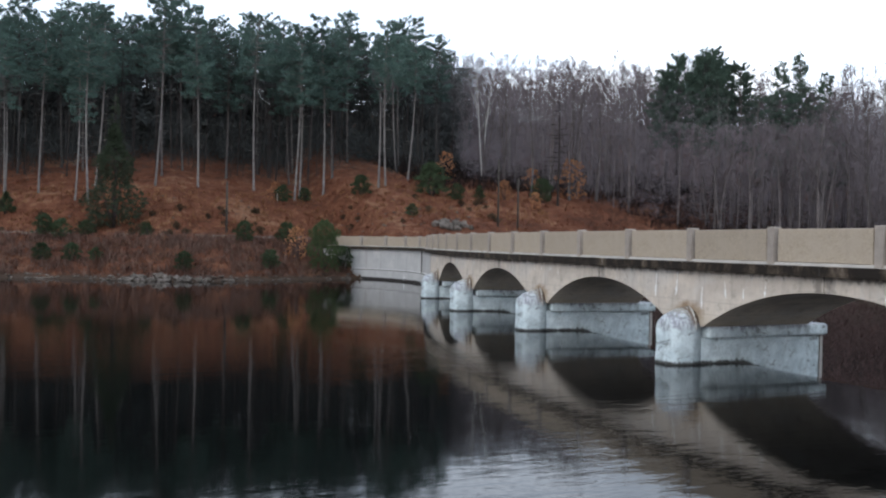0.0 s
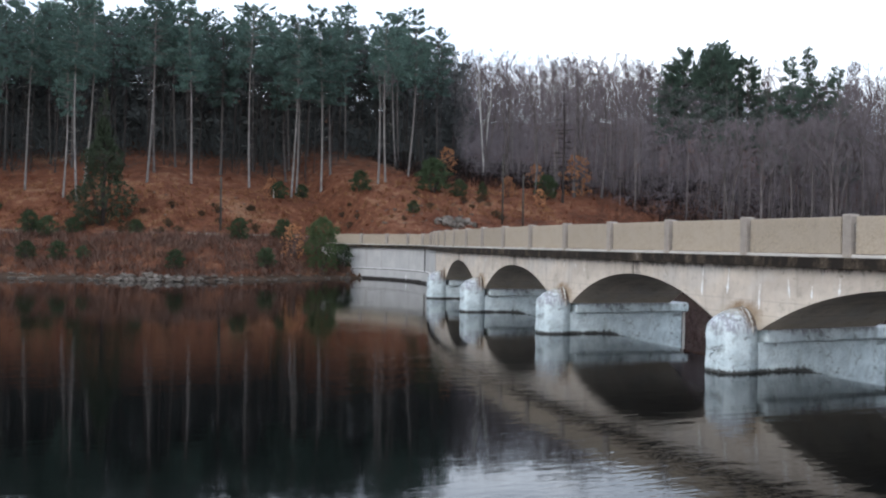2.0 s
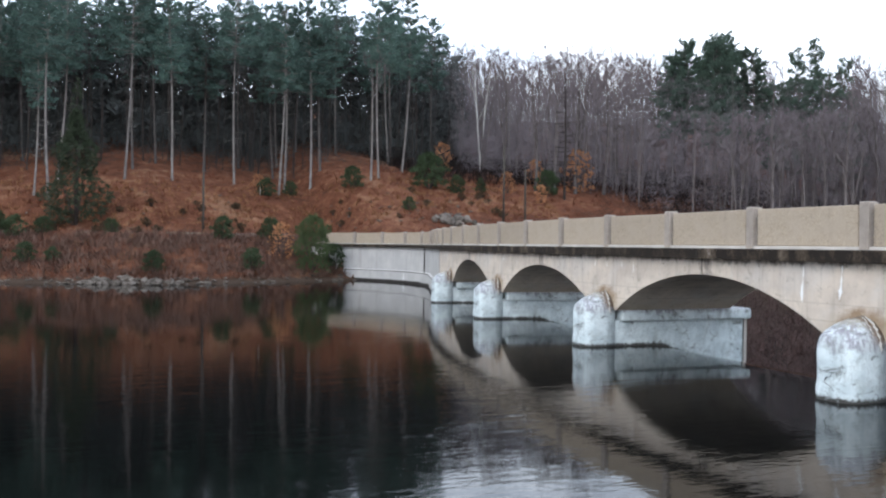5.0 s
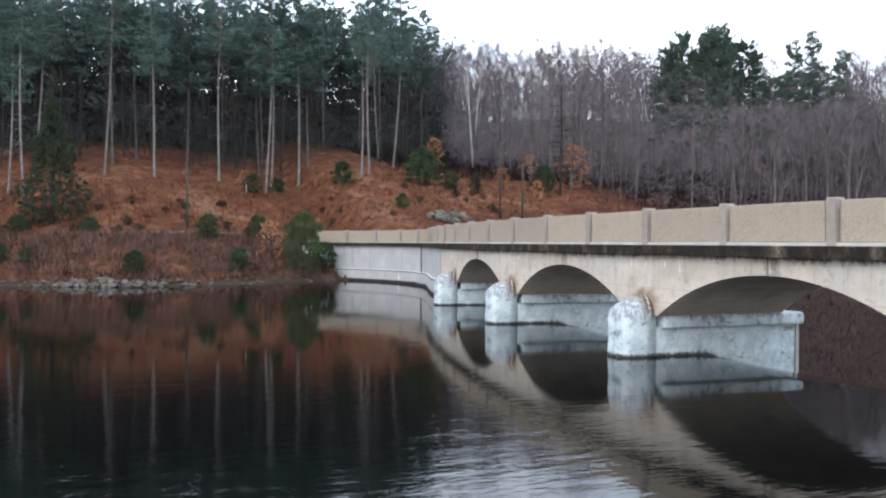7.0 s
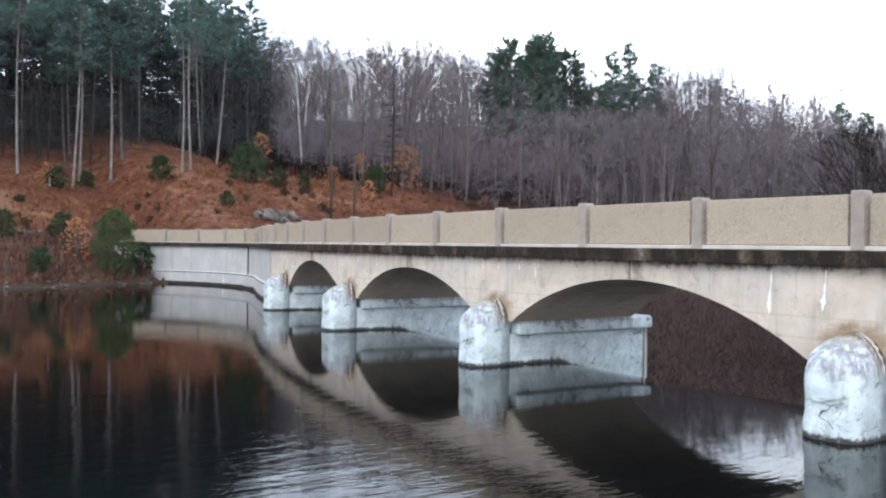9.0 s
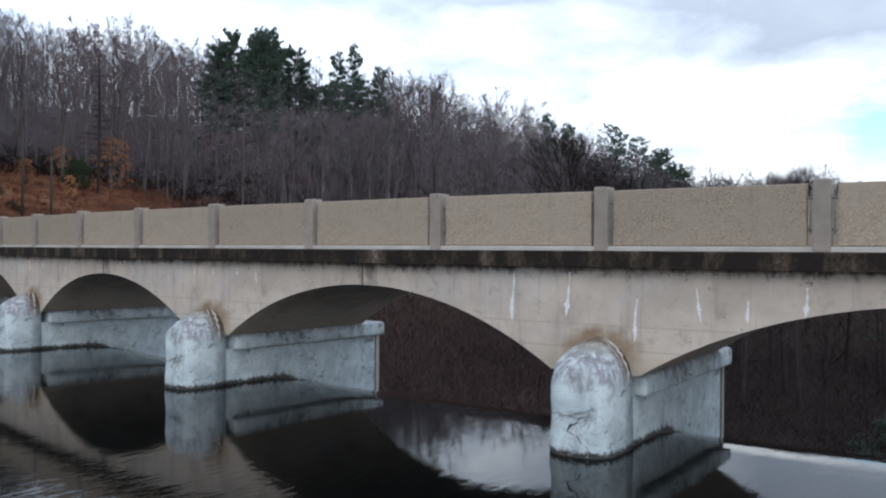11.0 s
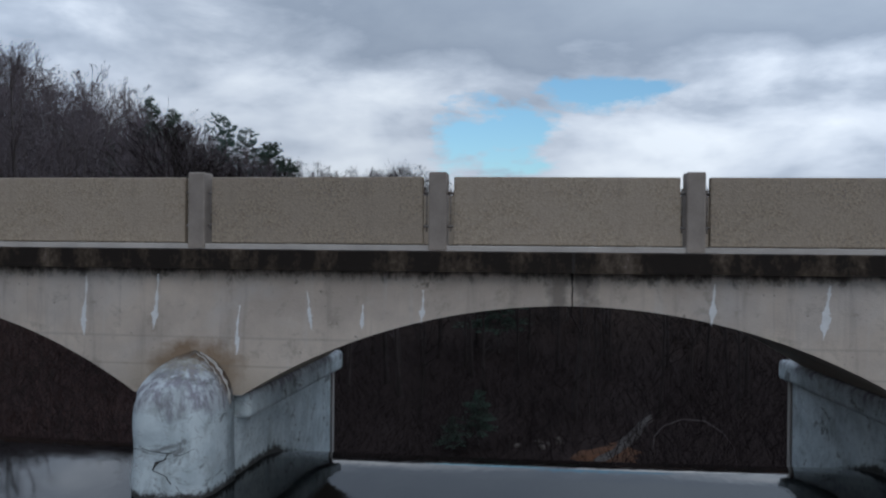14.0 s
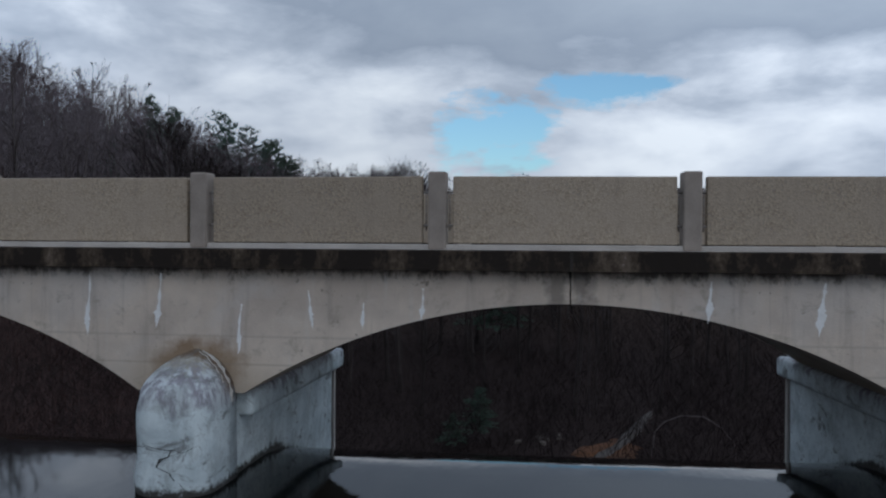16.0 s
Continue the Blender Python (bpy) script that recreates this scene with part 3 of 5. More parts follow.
def build_water():
    g = Geo()
    ss = [-40.0 + 2.0 * i for i in range(56)]
    prof = [(-3.0, 0.0), (0.6, 0.0), (1.25, -0.004), (1.5, -0.02), (1.8, -0.06), (2.3, -0.14), (2.8, -0.26), (3.3, -0.42), (4.0, -0.72), (5.0, -1.3), (6.0, -2.4), (7.5, -5.0), (9.0, -8.5)]
    for s in ss:
        a = (s - 1.5 * P) / R
        for o, z in prof:
            g.v.append((R - (R - o) * math.cos(a), CY + (R - o) * math.sin(a), z))
    k = len(prof)
    for i in range(len(ss) - 1):
        for j in range(k - 1):
            g.f.append((i * k + j, i * k + j + 1, (i + 1) * k + j + 1, (i + 1) * k + j))
    # the open reservoir, joined to the edge of the strip
    edge = [i * k for i in range(len(ss))]
    far = []
    for i in edge:
        x, y, _ = g.v[i]
        far.append(len(g.v))
        g.v.append((-600.0, y * 6.0, 0.0))
    for i in range(len(edge) - 1):
        g.f.append((edge[i], edge[i + 1], far[i + 1], far[i]))
    tagged(new("water", g.mesh("water", M_WATER, True)), "still dark reservoir water spilling over the weir", "water", kind="structure")


build_ground()
build_water()


# ---------------------------------------------------------------- the bridge on the dam
CROWN, SPRING, TOP, LEDGE = 2.36, 1.12, 2.775, 3.05
# stations of the piers, and of the joints over the crowns north of each; the spans are not quite alike
PIERS = {-3: -29.83, -2: -19.87, -1: -9.91, 0: -0.11, 1: 9.53, 2: 19.13, 3: 28.73}
CROWNS = {-4: -34.85, -3: -24.92, -2: -14.97, -1: -5.02, 0: 4.82, 1: 14.43, 2: 24.03, 3: 33.60}
HALVES = {m: 4.27 if m < 0 else 4.07 for m in CROWNS}
WIDE = 4.25
bridge = tagged(new("bridge"), "weathered concrete arch bridge along a reservoir weir", "bridge")


def local_arc(u, o):
    """Station-frame x, y of a point u metres south of the station and o downstream."""
    a = u / R
    return ((R - o) * math.sin(a), R - (R - o) * math.cos(a))


def soffit(d, c, half):
    """Height of the wall's underside, d metres from the pier's middle, where the crown is c metres off."""
    if d <= c - half:
        return SPRING
    arc = (half ** 2 + (CROWN - SPRING) ** 2) / (2 * (CROWN - SPRING))
    return CROWN - arc + math.sqrt(max(0.0, arc ** 2 - (c - d) ** 2))


def span_mesh(name, south, north, solid_north=False):
    """The wall over one pier, as far as the crowns of both its arches; each side is (distance of the crown, half span)."""
    us = {0.0} | {round(sg * (c - half + (half - 0.006) * i / 22), 4) for i in range(23) for sg, (c, half) in ((1, south), (-1, north))}
    us = sorted(us)
    g = Geo()
    for u in us:
        zb = SPRING if (solid_north and u < 0) else soffit(abs(u), *(south if u > 0 else north))
        for o in (0.05, WIDE):
            x, y = local_arc(u, o)
            g.v += [(x, y, zb), (x, y, TOP)]
    for i in range(len(us) - 1):
        a, b = i * 4, i * 4 + 4
        g.f += [(a, b, b + 1, a + 1), (b + 2, a + 2, a + 3, b + 3), (a, a + 2, b + 2, b), (a + 1, b + 1, b + 3, a + 3)]
    n = (len(us) - 1) * 4
    g.f += [(0, 1, 3, 2), (n, n + 2, n + 3, n + 1)]
    return g.mesh(name, M_FASCIA)


def strip_mesh(name, s0, s1, prof, mat, local=None):
    """A profile of (o, z) pairs drawn along the line from s0 to s1; in a station's frame if local is given."""
    n = max(2, int(abs(s1 - s0) / 0.8) + 1)
    g = Geo()
    inv = local.inverted() if local else Matrix()
    for i in range(n):
        s = s0 + (s1 - s0) * i / (n - 1)
        for o, z in prof:
            g.v.append(tuple(inv @ Vector(along(s, o, z))))
    k = len(prof)
    for i in range(n - 1):
        for j in range(k):
            q = (j + 1) % k
            g.f.append((i * k + j, (i + 1) * k + j, (i + 1) * k + q, i * k + q))
    g.f += [tuple(range(k)), tuple((n - 1) * k + k - 1 - j for j in range(k))]
    bm = bmesh.new()
    me = g.mesh(name, mat)
    bm.from_mesh(me)
    bmesh.ops.recalc_face_normals(bm, faces=bm.faces)
    bm.to_mesh(me)
    bm.free()
    return me


def nose_mesh():
    """Rounded cutwater with a worn half-domed head."""
    g = Geo()
    rng = random.Random(5)
    rings = [(z, 1.0 + 0.02 * (z < 0.3)) for z in (-2.0, -0.4, 0.0, 0.2, 0.4, 0.6, 0.8, 0.95)]
    for i in range(1, 9):
        t = i / 8
        rings.append((1.0 + 0.69 * t, max(0.04, (1 - t ** 2.2) ** 0.66)))
    n = 26
    for z, c in rings:
        for k in range(n + 1):
            t = math.pi * k / n
            x, y = 0.53 * math.copysign(abs(math.cos(t)) ** 0.72, math.cos(t)), -0.27 - 0.68 * max(0.0, math.sin(t)) ** 0.72
            w = noise.noise(Vector((x * 3, y * 3, z * 3))) * 0.03 + noise.noise(Vector((x * 9, y * 9, z * 9))) * (0.014 if z < 1 else 0.035)
            g.v.append((x * c * (1 + w), 0.08 + (y - 0.08) * c * (1 + w), z + w * 0.4 * (z > 0.9)))
        g.v.append((-0.53 * c, 0.08, z))
        g.v.append((0.53 * c, 0.08, z))
    k = n + 3
    for i in range(len(rings) - 1):
        for j in range(k):
            q = (j + 1) % k
            g.f.append((i * k + j, i * k + q, (i + 1) * k + q, (i + 1) * k + j))
    g.f.append(tuple((len(rings) - 1) * k + j for j in range(k)))
    me = g.mesh("nose", M_PIER, True)
    bm = bmesh.new()
    bm.from_mesh(me)
    bmesh.ops.recalc_face_normals(bm, faces=bm.faces)
    bm.to_mesh(me)
    bm.free()
    return me


def streak_mesh(w, h, seed):
    """A thin wandering lime run with thick and thin stretches and a ragged foot."""
    rng = random.Random(seed)
    g = Geo()
    rows = 26
    c, drift = 0.0, rng.uniform(-0.10, 0.10)
    foot = rng.uniform(0.55, 0.9)
    for i in range(rows + 1):
        t = i / rows
        c += (drift * math.cos(t * 7 + seed) + rng.uniform(-0.12, 0.12)) * h / rows
        swell = math.exp(-((t - foot) / 0.26) ** 2)
        half = w * 0.62 * rng.uniform(0.6, 1.0) * (0.12 + 0.16 * math.sin(t * 9 + seed) ** 2 + 0.60 * swell) * min(1.0, 3 * (1 - t) + 0.05)
        g.v += [(c - half * rng.uniform(0.6, 1.2), 0, -h * t), (c + half * rng.uniform(0.6, 1.2), 0, -h * t)]
    for i in range(rows):
        g.f.append((2 * i, 2 * i + 2, 2 * i + 3, 2 * i + 1))
    return g.mesh("lime_streak", M_STREAK)


def rim_mesh():
    """Pale spalled edge where the cutwater's head has broken away from the wall."""
    g = Geo()
    rng = random.Random(8)
    for back, radius, low in ((-0.10, 0.021, 1.02), (-0.27, 0.010, 1.30)):
        pts = []
        for i in range(15):
            t = i / 14
            z = low + (1.665 - low) * t
            c = max(0.06, (1 - max(0.0, (z - 1.0) / 0.69) ** 2.2) ** 0.66)
            pts.append(Vector((0.535 * c + rng.uniform(-0.012, 0.012), 0.08 + (back - 0.08) * (0.5 + 0.5 * c) + rng.uniform(-0.02, 0.02), z + 0.012)))
        g.tube(pts, [radius * rng.uniform(0.25, 1.6) for _ in pts], 5)
    return g.mesh("spalled_rim", M_STREAK_DIM)


def crack_mesh(points, width):
    """A jagged crack that lies on the cutwater, along (angle, height) turns."""
    rng = random.Random(len(points))
    g = Geo()
    fine = []
    for (a0, z0), (a1, z1) in zip(points, points[1:]):
        for i in range(5):
            t = i / 5
            fine.append((a0 + (a1 - a0) * t + rng.uniform(-0.03, 0.03), z0 + (z1 - z0) * t + rng.uniform(-0.012, 0.012)))
    fine.append(points[-1])
    steep = abs(points[-1][1] - points[0][1]) > 0.25
    for i, (a, z) in enumerate(fine):
        w = width * rng.uniform(0.4, 1.0) * (1 - 0.6 * i / len(fine))
        for sg in (-1, 1):
            aa, zz = (a + sg * w / 0.53, z) if steep else (a, z + sg * w)
            g.v.append((0.565 * math.copysign(abs(math.cos(aa)) ** 0.72, math.cos(aa)), -0.27 - 0.715 * max(0.0, math.sin(aa)) ** 0.72, zz))
    for i in range(len(fine) - 1):
        g.f.append((2 * i, 2 * i + 1, 2 * i + 3, 2 * i + 2))
    return g.mesh("crack", M_CRACK)


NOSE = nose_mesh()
RIM = rim_mesh()
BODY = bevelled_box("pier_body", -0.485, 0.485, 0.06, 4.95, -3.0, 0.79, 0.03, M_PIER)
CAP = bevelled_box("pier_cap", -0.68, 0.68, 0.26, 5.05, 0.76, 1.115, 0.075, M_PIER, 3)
EDGE = bevelled_box("edge_strip", -0.53, 0.53, 4.86, 4.98, -2.9, 0.755, 0.012, M_KERB)
COPE_PROFILE = [(-0.14, TOP), (-0.14, LEDGE - 0.03), (-0.12, LEDGE - 0.01), (0.52, LEDGE), (0.52, TOP)]
COPE_BACK = [(WIDE - 0.4, TOP), (WIDE - 0.4, LEDGE), (WIDE + 0.14, LEDGE - 0.01), (WIDE + 0.14, TOP)]
STREAKS = [(1.4, 2.66, 0.13, 0.82), (0.36, 2.70, 0.15, 0.74), (-0.78, 2.30, 0.12, 0.66), (-1.68, 2.50, 0.09, 0.52), (-2.42, 2.34, 0.08, 0.36), (-3.2, 2.54, 0.10, 0.42)]
MORE = [(2.98, 2.66, 0.14, 0.52), (1.60, 2.66, 0.18, 0.68), (-2.9, 2.5, 0.06, 0.3)]
for m in range(-3, 4):
    sp = PIERS[m]
    st = station(sp)
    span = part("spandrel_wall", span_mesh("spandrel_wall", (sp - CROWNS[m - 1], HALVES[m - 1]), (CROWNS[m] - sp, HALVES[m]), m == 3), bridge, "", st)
    rows = STREAKS if m == 0 else MORE if m == -1 else [(random.Random(m * 7 + i).uniform(-3.2, 3.2), 2.62, 0.07, random.Random(m + i).uniform(0.15, 0.35)) for i in range(4)]
    for i, (u, z, w, h) in enumerate(rows):
        x, y = local_arc(-u - 0.17, 0.046)
        streak = part("lime_streak", streak_mesh(w, h, i + 10 * m), span, "white lime run", Matrix.Translation((x, y, z)) @ Matrix.Rotation(0.12 * math.sin(5 * u), 4, "Y"))
    for profile in (COPE_PROFILE, COPE_BACK):
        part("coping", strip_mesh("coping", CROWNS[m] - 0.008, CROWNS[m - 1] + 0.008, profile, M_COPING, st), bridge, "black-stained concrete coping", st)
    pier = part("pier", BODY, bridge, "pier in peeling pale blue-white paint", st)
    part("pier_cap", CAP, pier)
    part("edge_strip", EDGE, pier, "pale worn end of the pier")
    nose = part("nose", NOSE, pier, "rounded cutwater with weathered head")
    part("spalled_rim", RIM, pier, "pale broken rim on the head")
    if m == 0:
        part("crack", crack_mesh([(2.75, 0.62), (2.2, 0.60), (1.75, 0.63), (1.2, 0.55), (0.9, 0.62)], 0.008), pier)
        part("crack", crack_mesh([(1.45, 0.60), (1.62, 0.38), (1.30, 0.18), (1.0, 0.03)], 0.009), pier)
    elif m == 1:
        part("crack", crack_mesh([(1.3, 0.75), (1.5, 0.5), (1.35, 0.38)], 0.012), pier)
    elif m == 2:
        part("crack", crack_mesh([(2.5, 0.48), (1.8, 0.46), (1.1, 0.44)], 0.010), pier)

JOINT = Geo()
jag = random.Random(12)
for i in range(10):
    z0, z1 = CROWN - 0.01 + (TOP + 0.008 - CROWN) * i / 10, CROWN - 0.01 + (TOP + 0.008 - CROWN) * (i + 1) / 10
    cx, hw = jag.uniform(-0.006, 0.006), jag.uniform(0.004, 0.010) * (1.8 if i > 7 else 1.0)
    JOINT.box(cx - hw, cx + hw, 0.042, 0.10, z0, z1)
JOINT = JOINT.mesh("joint", M_CRACK)
JOINT_TOP = Geo()
JOINT_TOP.box(-0.02, 0.02, -0.143, 0.0, TOP + 0.001, LEDGE - 0.015)
JOINT_TOP = JOINT_TOP.mesh("joint", M_CRACK)
for m in range(-3, 3):
    part("joint", JOINT, bridge, "open dark joint over the crown", station(CROWNS[m]))
    part("joint", JOINT_TOP, bridge, "open dark joint over the crown", station(CROWNS[m]))
WING_JOINT = Geo()
WING_JOINT.box(-0.035, 0.035, -0.02, 0.3, 0.95, TOP - 0.002)
part("joint", WING_JOINT.mesh("joint", M_CRACK), bridge, "open dark wall joint", station(14.63 * P))

# solid abutment and curved wing wall
part("abutment_wall", strip_mesh("abutment_wall", CROWNS[3], 14.62 * P, [(0.05, -2.0), (0.05, TOP), (1.2, TOP), (1.2, -2.0)], M_WING), bridge)
part("abutment_wall", strip_mesh("abutment_wall", 14.62 * P + 0.05, S_END, [(0.05, -2.0), (0.05, TOP), (1.2, TOP), (1.2, -2.0)], M_WING), bridge)
part("abutment_wall", strip_mesh("abutment_wall", 9 * P + 0.4, CROWNS[3] + 0.06, [(0.07, -2.0), (0.07, 1.14), (1.2, 1.14), (1.2, -2.0)], M_WING), bridge)
part("plinth", strip_mesh("plinth", 9 * P + 0.4, S_END + 0.1, [(-0.10, -2.0), (-0.10, 0.90), (0.045, 0.98), (0.045, -2.0)], M_WING), bridge, "stepped pale concrete footing")
# thin dark strip standing in for the shadow line at the footing's edge
part("grime_line", strip_mesh("grime_line", 9 * P + 0.5, S_END, [(-0.104, 0.86), (-0.104, 0.905), (-0.09, 0.915), (-0.09, 0.86)], M_CRACK), bridge, "dark strip drawn for the shadow along the footing's edge")
part("lime_streak", streak_mesh(0.22, 0.75, 3), bridge, "white lime run", station(15.9 * P) @ Matrix.Translation((0, -0.107, 0.84)))
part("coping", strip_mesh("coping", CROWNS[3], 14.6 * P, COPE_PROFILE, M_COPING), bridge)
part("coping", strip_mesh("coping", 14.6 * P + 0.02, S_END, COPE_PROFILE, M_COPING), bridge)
part("deck", strip_mesh("deck", -10.5 * P, S_END, [(0.524, 2.67), (0.524, 2.93), (WIDE - 0.404, 2.93), (WIDE - 0.404, 2.67)], M_DECK), bridge, "worn asphalt deck")

part("kerb", strip_mesh("kerb", -10.5 * P, S_END - 0.1, [(0.035, 3.03), (0.035, 3.095), (0.05, 3.107), (0.27, 3.107), (0.27, 3.03)], M_KERB), bridge, "pale concrete kerb under the panels")

# parapet: posts with precast panels hung between them on steel pins
POST = bevelled_box("post", -0.115, 0.115, 0.0, 0.30, LEDGE - 0.012, 4.04, 0.022, M_POST)
PANEL = bevelled_box("parapet_panel", -1.41, 1.41, 0.085, 0.195, 3.118, 3.98, 0.014, M_PANEL)
pin = Geo()
pin.tube([(-0.05, 0, 0), (0.05, 0, 0)], [0.018, 0.018], 8)
PIN = pin.mesh("pin", M_STEEL, True)
rod = Geo()
rod.tube([(0, 0, 3.28), (0, 0, 3.84)], [0.010, 0.010], 6)
ROD = rod.mesh("rod", M_STEEL, True)
for k in range(-10, 20):
    sc = k * P - 0.118
    post = part("post", POST, bridge, "", station(sc))
    if -4 <= k <= 8:
        for sg in (-1, 1):
            for z in (3.35, 3.78):
                part("pin", PIN, post, "rusty steel pin", Matrix.Translation((sg * 0.154, 0.13, z)))
            part("rod", ROD, post, "thin steel rod", Matrix.Translation((sg * 0.154, 0.13, 0)))
    if k < 19:
        part("parapet_panel", PANEL, bridge, "", station(sc + P / 2) @ Matrix.Rotation(radians(random.Random(k).uniform(-0.15, 0.15)), 4, "Y"))
    if k < 14:
        part("post", POST, bridge, "", station(sc) @ Matrix.Translation((0, WIDE - 0.3, 0)))
        part("parapet_panel", PANEL, bridge, "", station(sc + P / 2) @ Matrix.Translation((0, WIDE - 0.3, 0)))


# ---------------------------------------------------------------- trees
def rand_dir(rng, up=0.0):
    t = rng.uniform(0, 2 * math.pi)
    z = rng.uniform(-1, 1)
    r = math.sqrt(1 - z * z)
    return (Vector((r * math.cos(t), r * math.sin(t), z)) + Vector((0, 0, up))).normalized()


def tuft(g, rng, c, size, n, up=0.25, thin=1.0):
    """A spray of pointed needles or leaves round c."""
    for _ in range(n):
        d = rand_dir(rng, up) * size * rng.uniform(0.6, 1.15)
        side = d.orthogonal().normalized()
        side.rotate(Matrix.Rotation(rng.uniform(0, 6.28), 3, d.normalized()))
        g.blade(c - d * 0.3, d * 1.2, size * rng.uniform(0.070, 0.115) * thin, side)


def pine_meshes(seed, h=20.0, clear=0.58, spread=2.3, lean=0.25, habit="tall", plume=22, gap=0.52, tier=0.70):
    """White pine: long bare pole with dead stubs; boughs end in soft plumes that build a rounded or a pointed crown."""
    rng = random.Random(seed)
    trunk, crown = Geo(), Geo()
    bend = [rng.uniform(-lean, lean) for _ in range(4)]

    def axis(z):
        t = z / h
        return Vector((bend[0] * math.sin(t * 3) + bend[1] * t, bend[2] * math.sin(t * 2.6) + bend[3] * t, z))

    zs = [-0.6, 0.0, 0.5] + [h * i / 12 for i in range(1, 13)]
    trunk.tube([axis(z) for z in zs], [0.165 if z < 0.1 else 0.022 + 0.108 * (1 - z / h) for z in zs], 7)
    # dead snags below the living crown, some of them long and drooping
    for _ in range(26):
        z = rng.uniform(0.22, clear + 0.08) * h
        a = rng.uniform(0, 6.28)
        ln = rng.uniform(0.4, 1.0 + 1.6 * z / h)
        d = Vector((math.cos(a), math.sin(a), rng.uniform(-0.3, 0.3))) * ln
        p = axis(z)
        trunk.tube([p, p + d * 0.6, p + d + Vector((0, 0, -0.14 * ln))], [0.026, 0.016, 0.005], 3, False)
    z = clear * h
    skew = rng.uniform(0, 6.28)
    while z < h - 0.35:
        t = (z / h - clear) / (1 - clear)
        if habit == "spire":
            reach = spread * (0.10 + 0.95 * (1 - t) ** 0.8) * (0.85 + 0.25 * math.sin(t * 23))
        else:
            reach = spread * math.sqrt(max(0.05, 1 - ((t - 0.40) / 0.64) ** 2))
        for _ in range(rng.randint(5, 7)):
            a = rng.uniform(0, 6.28)
            ln = max(0.35, reach * rng.uniform(0.62, 1.10) * (1 + 0.16 * math.cos(a - skew)))
            d = Vector((math.cos(a), math.sin(a), (0.02 + 0.62 * t * t) if habit != "spire" else -0.10 + 0.35 * t))
            p = axis(z + rng.uniform(-0.3, 0.3))
            trunk.tube([p, p + d * ln * 0.55 - Vector((0, 0, 0.06)), p + d * ln * 0.9], [0.036, 0.022, 0.006], 3, False)
            k = max(2, int(ln / gap))
            for i in range(k):
                f = 0.36 + 0.66 * (i + rng.random() * 0.7) / k
                side = Vector((-d.y, d.x, 0)) * rng.uniform(-0.5, 0.5) * ln * 0.5 * (1.1 - f)
                c = p + d * ln * f + side + Vector((0, 0, rng.uniform(0.0, 0.20)))
                tuft(crown, rng, c, rng.uniform(0.48, 0.74) * (0.85 if habit == "spire" else 1.0), plume, 0.42, 0.80)
        z += tier * rng.uniform(0.8, 1.2)
    for _ in range(4):
        tuft(crown, rng, axis(h) + rand_dir(rng) * 0.22, 0.38, 14, 0.7, 0.6)
    return trunk, crown


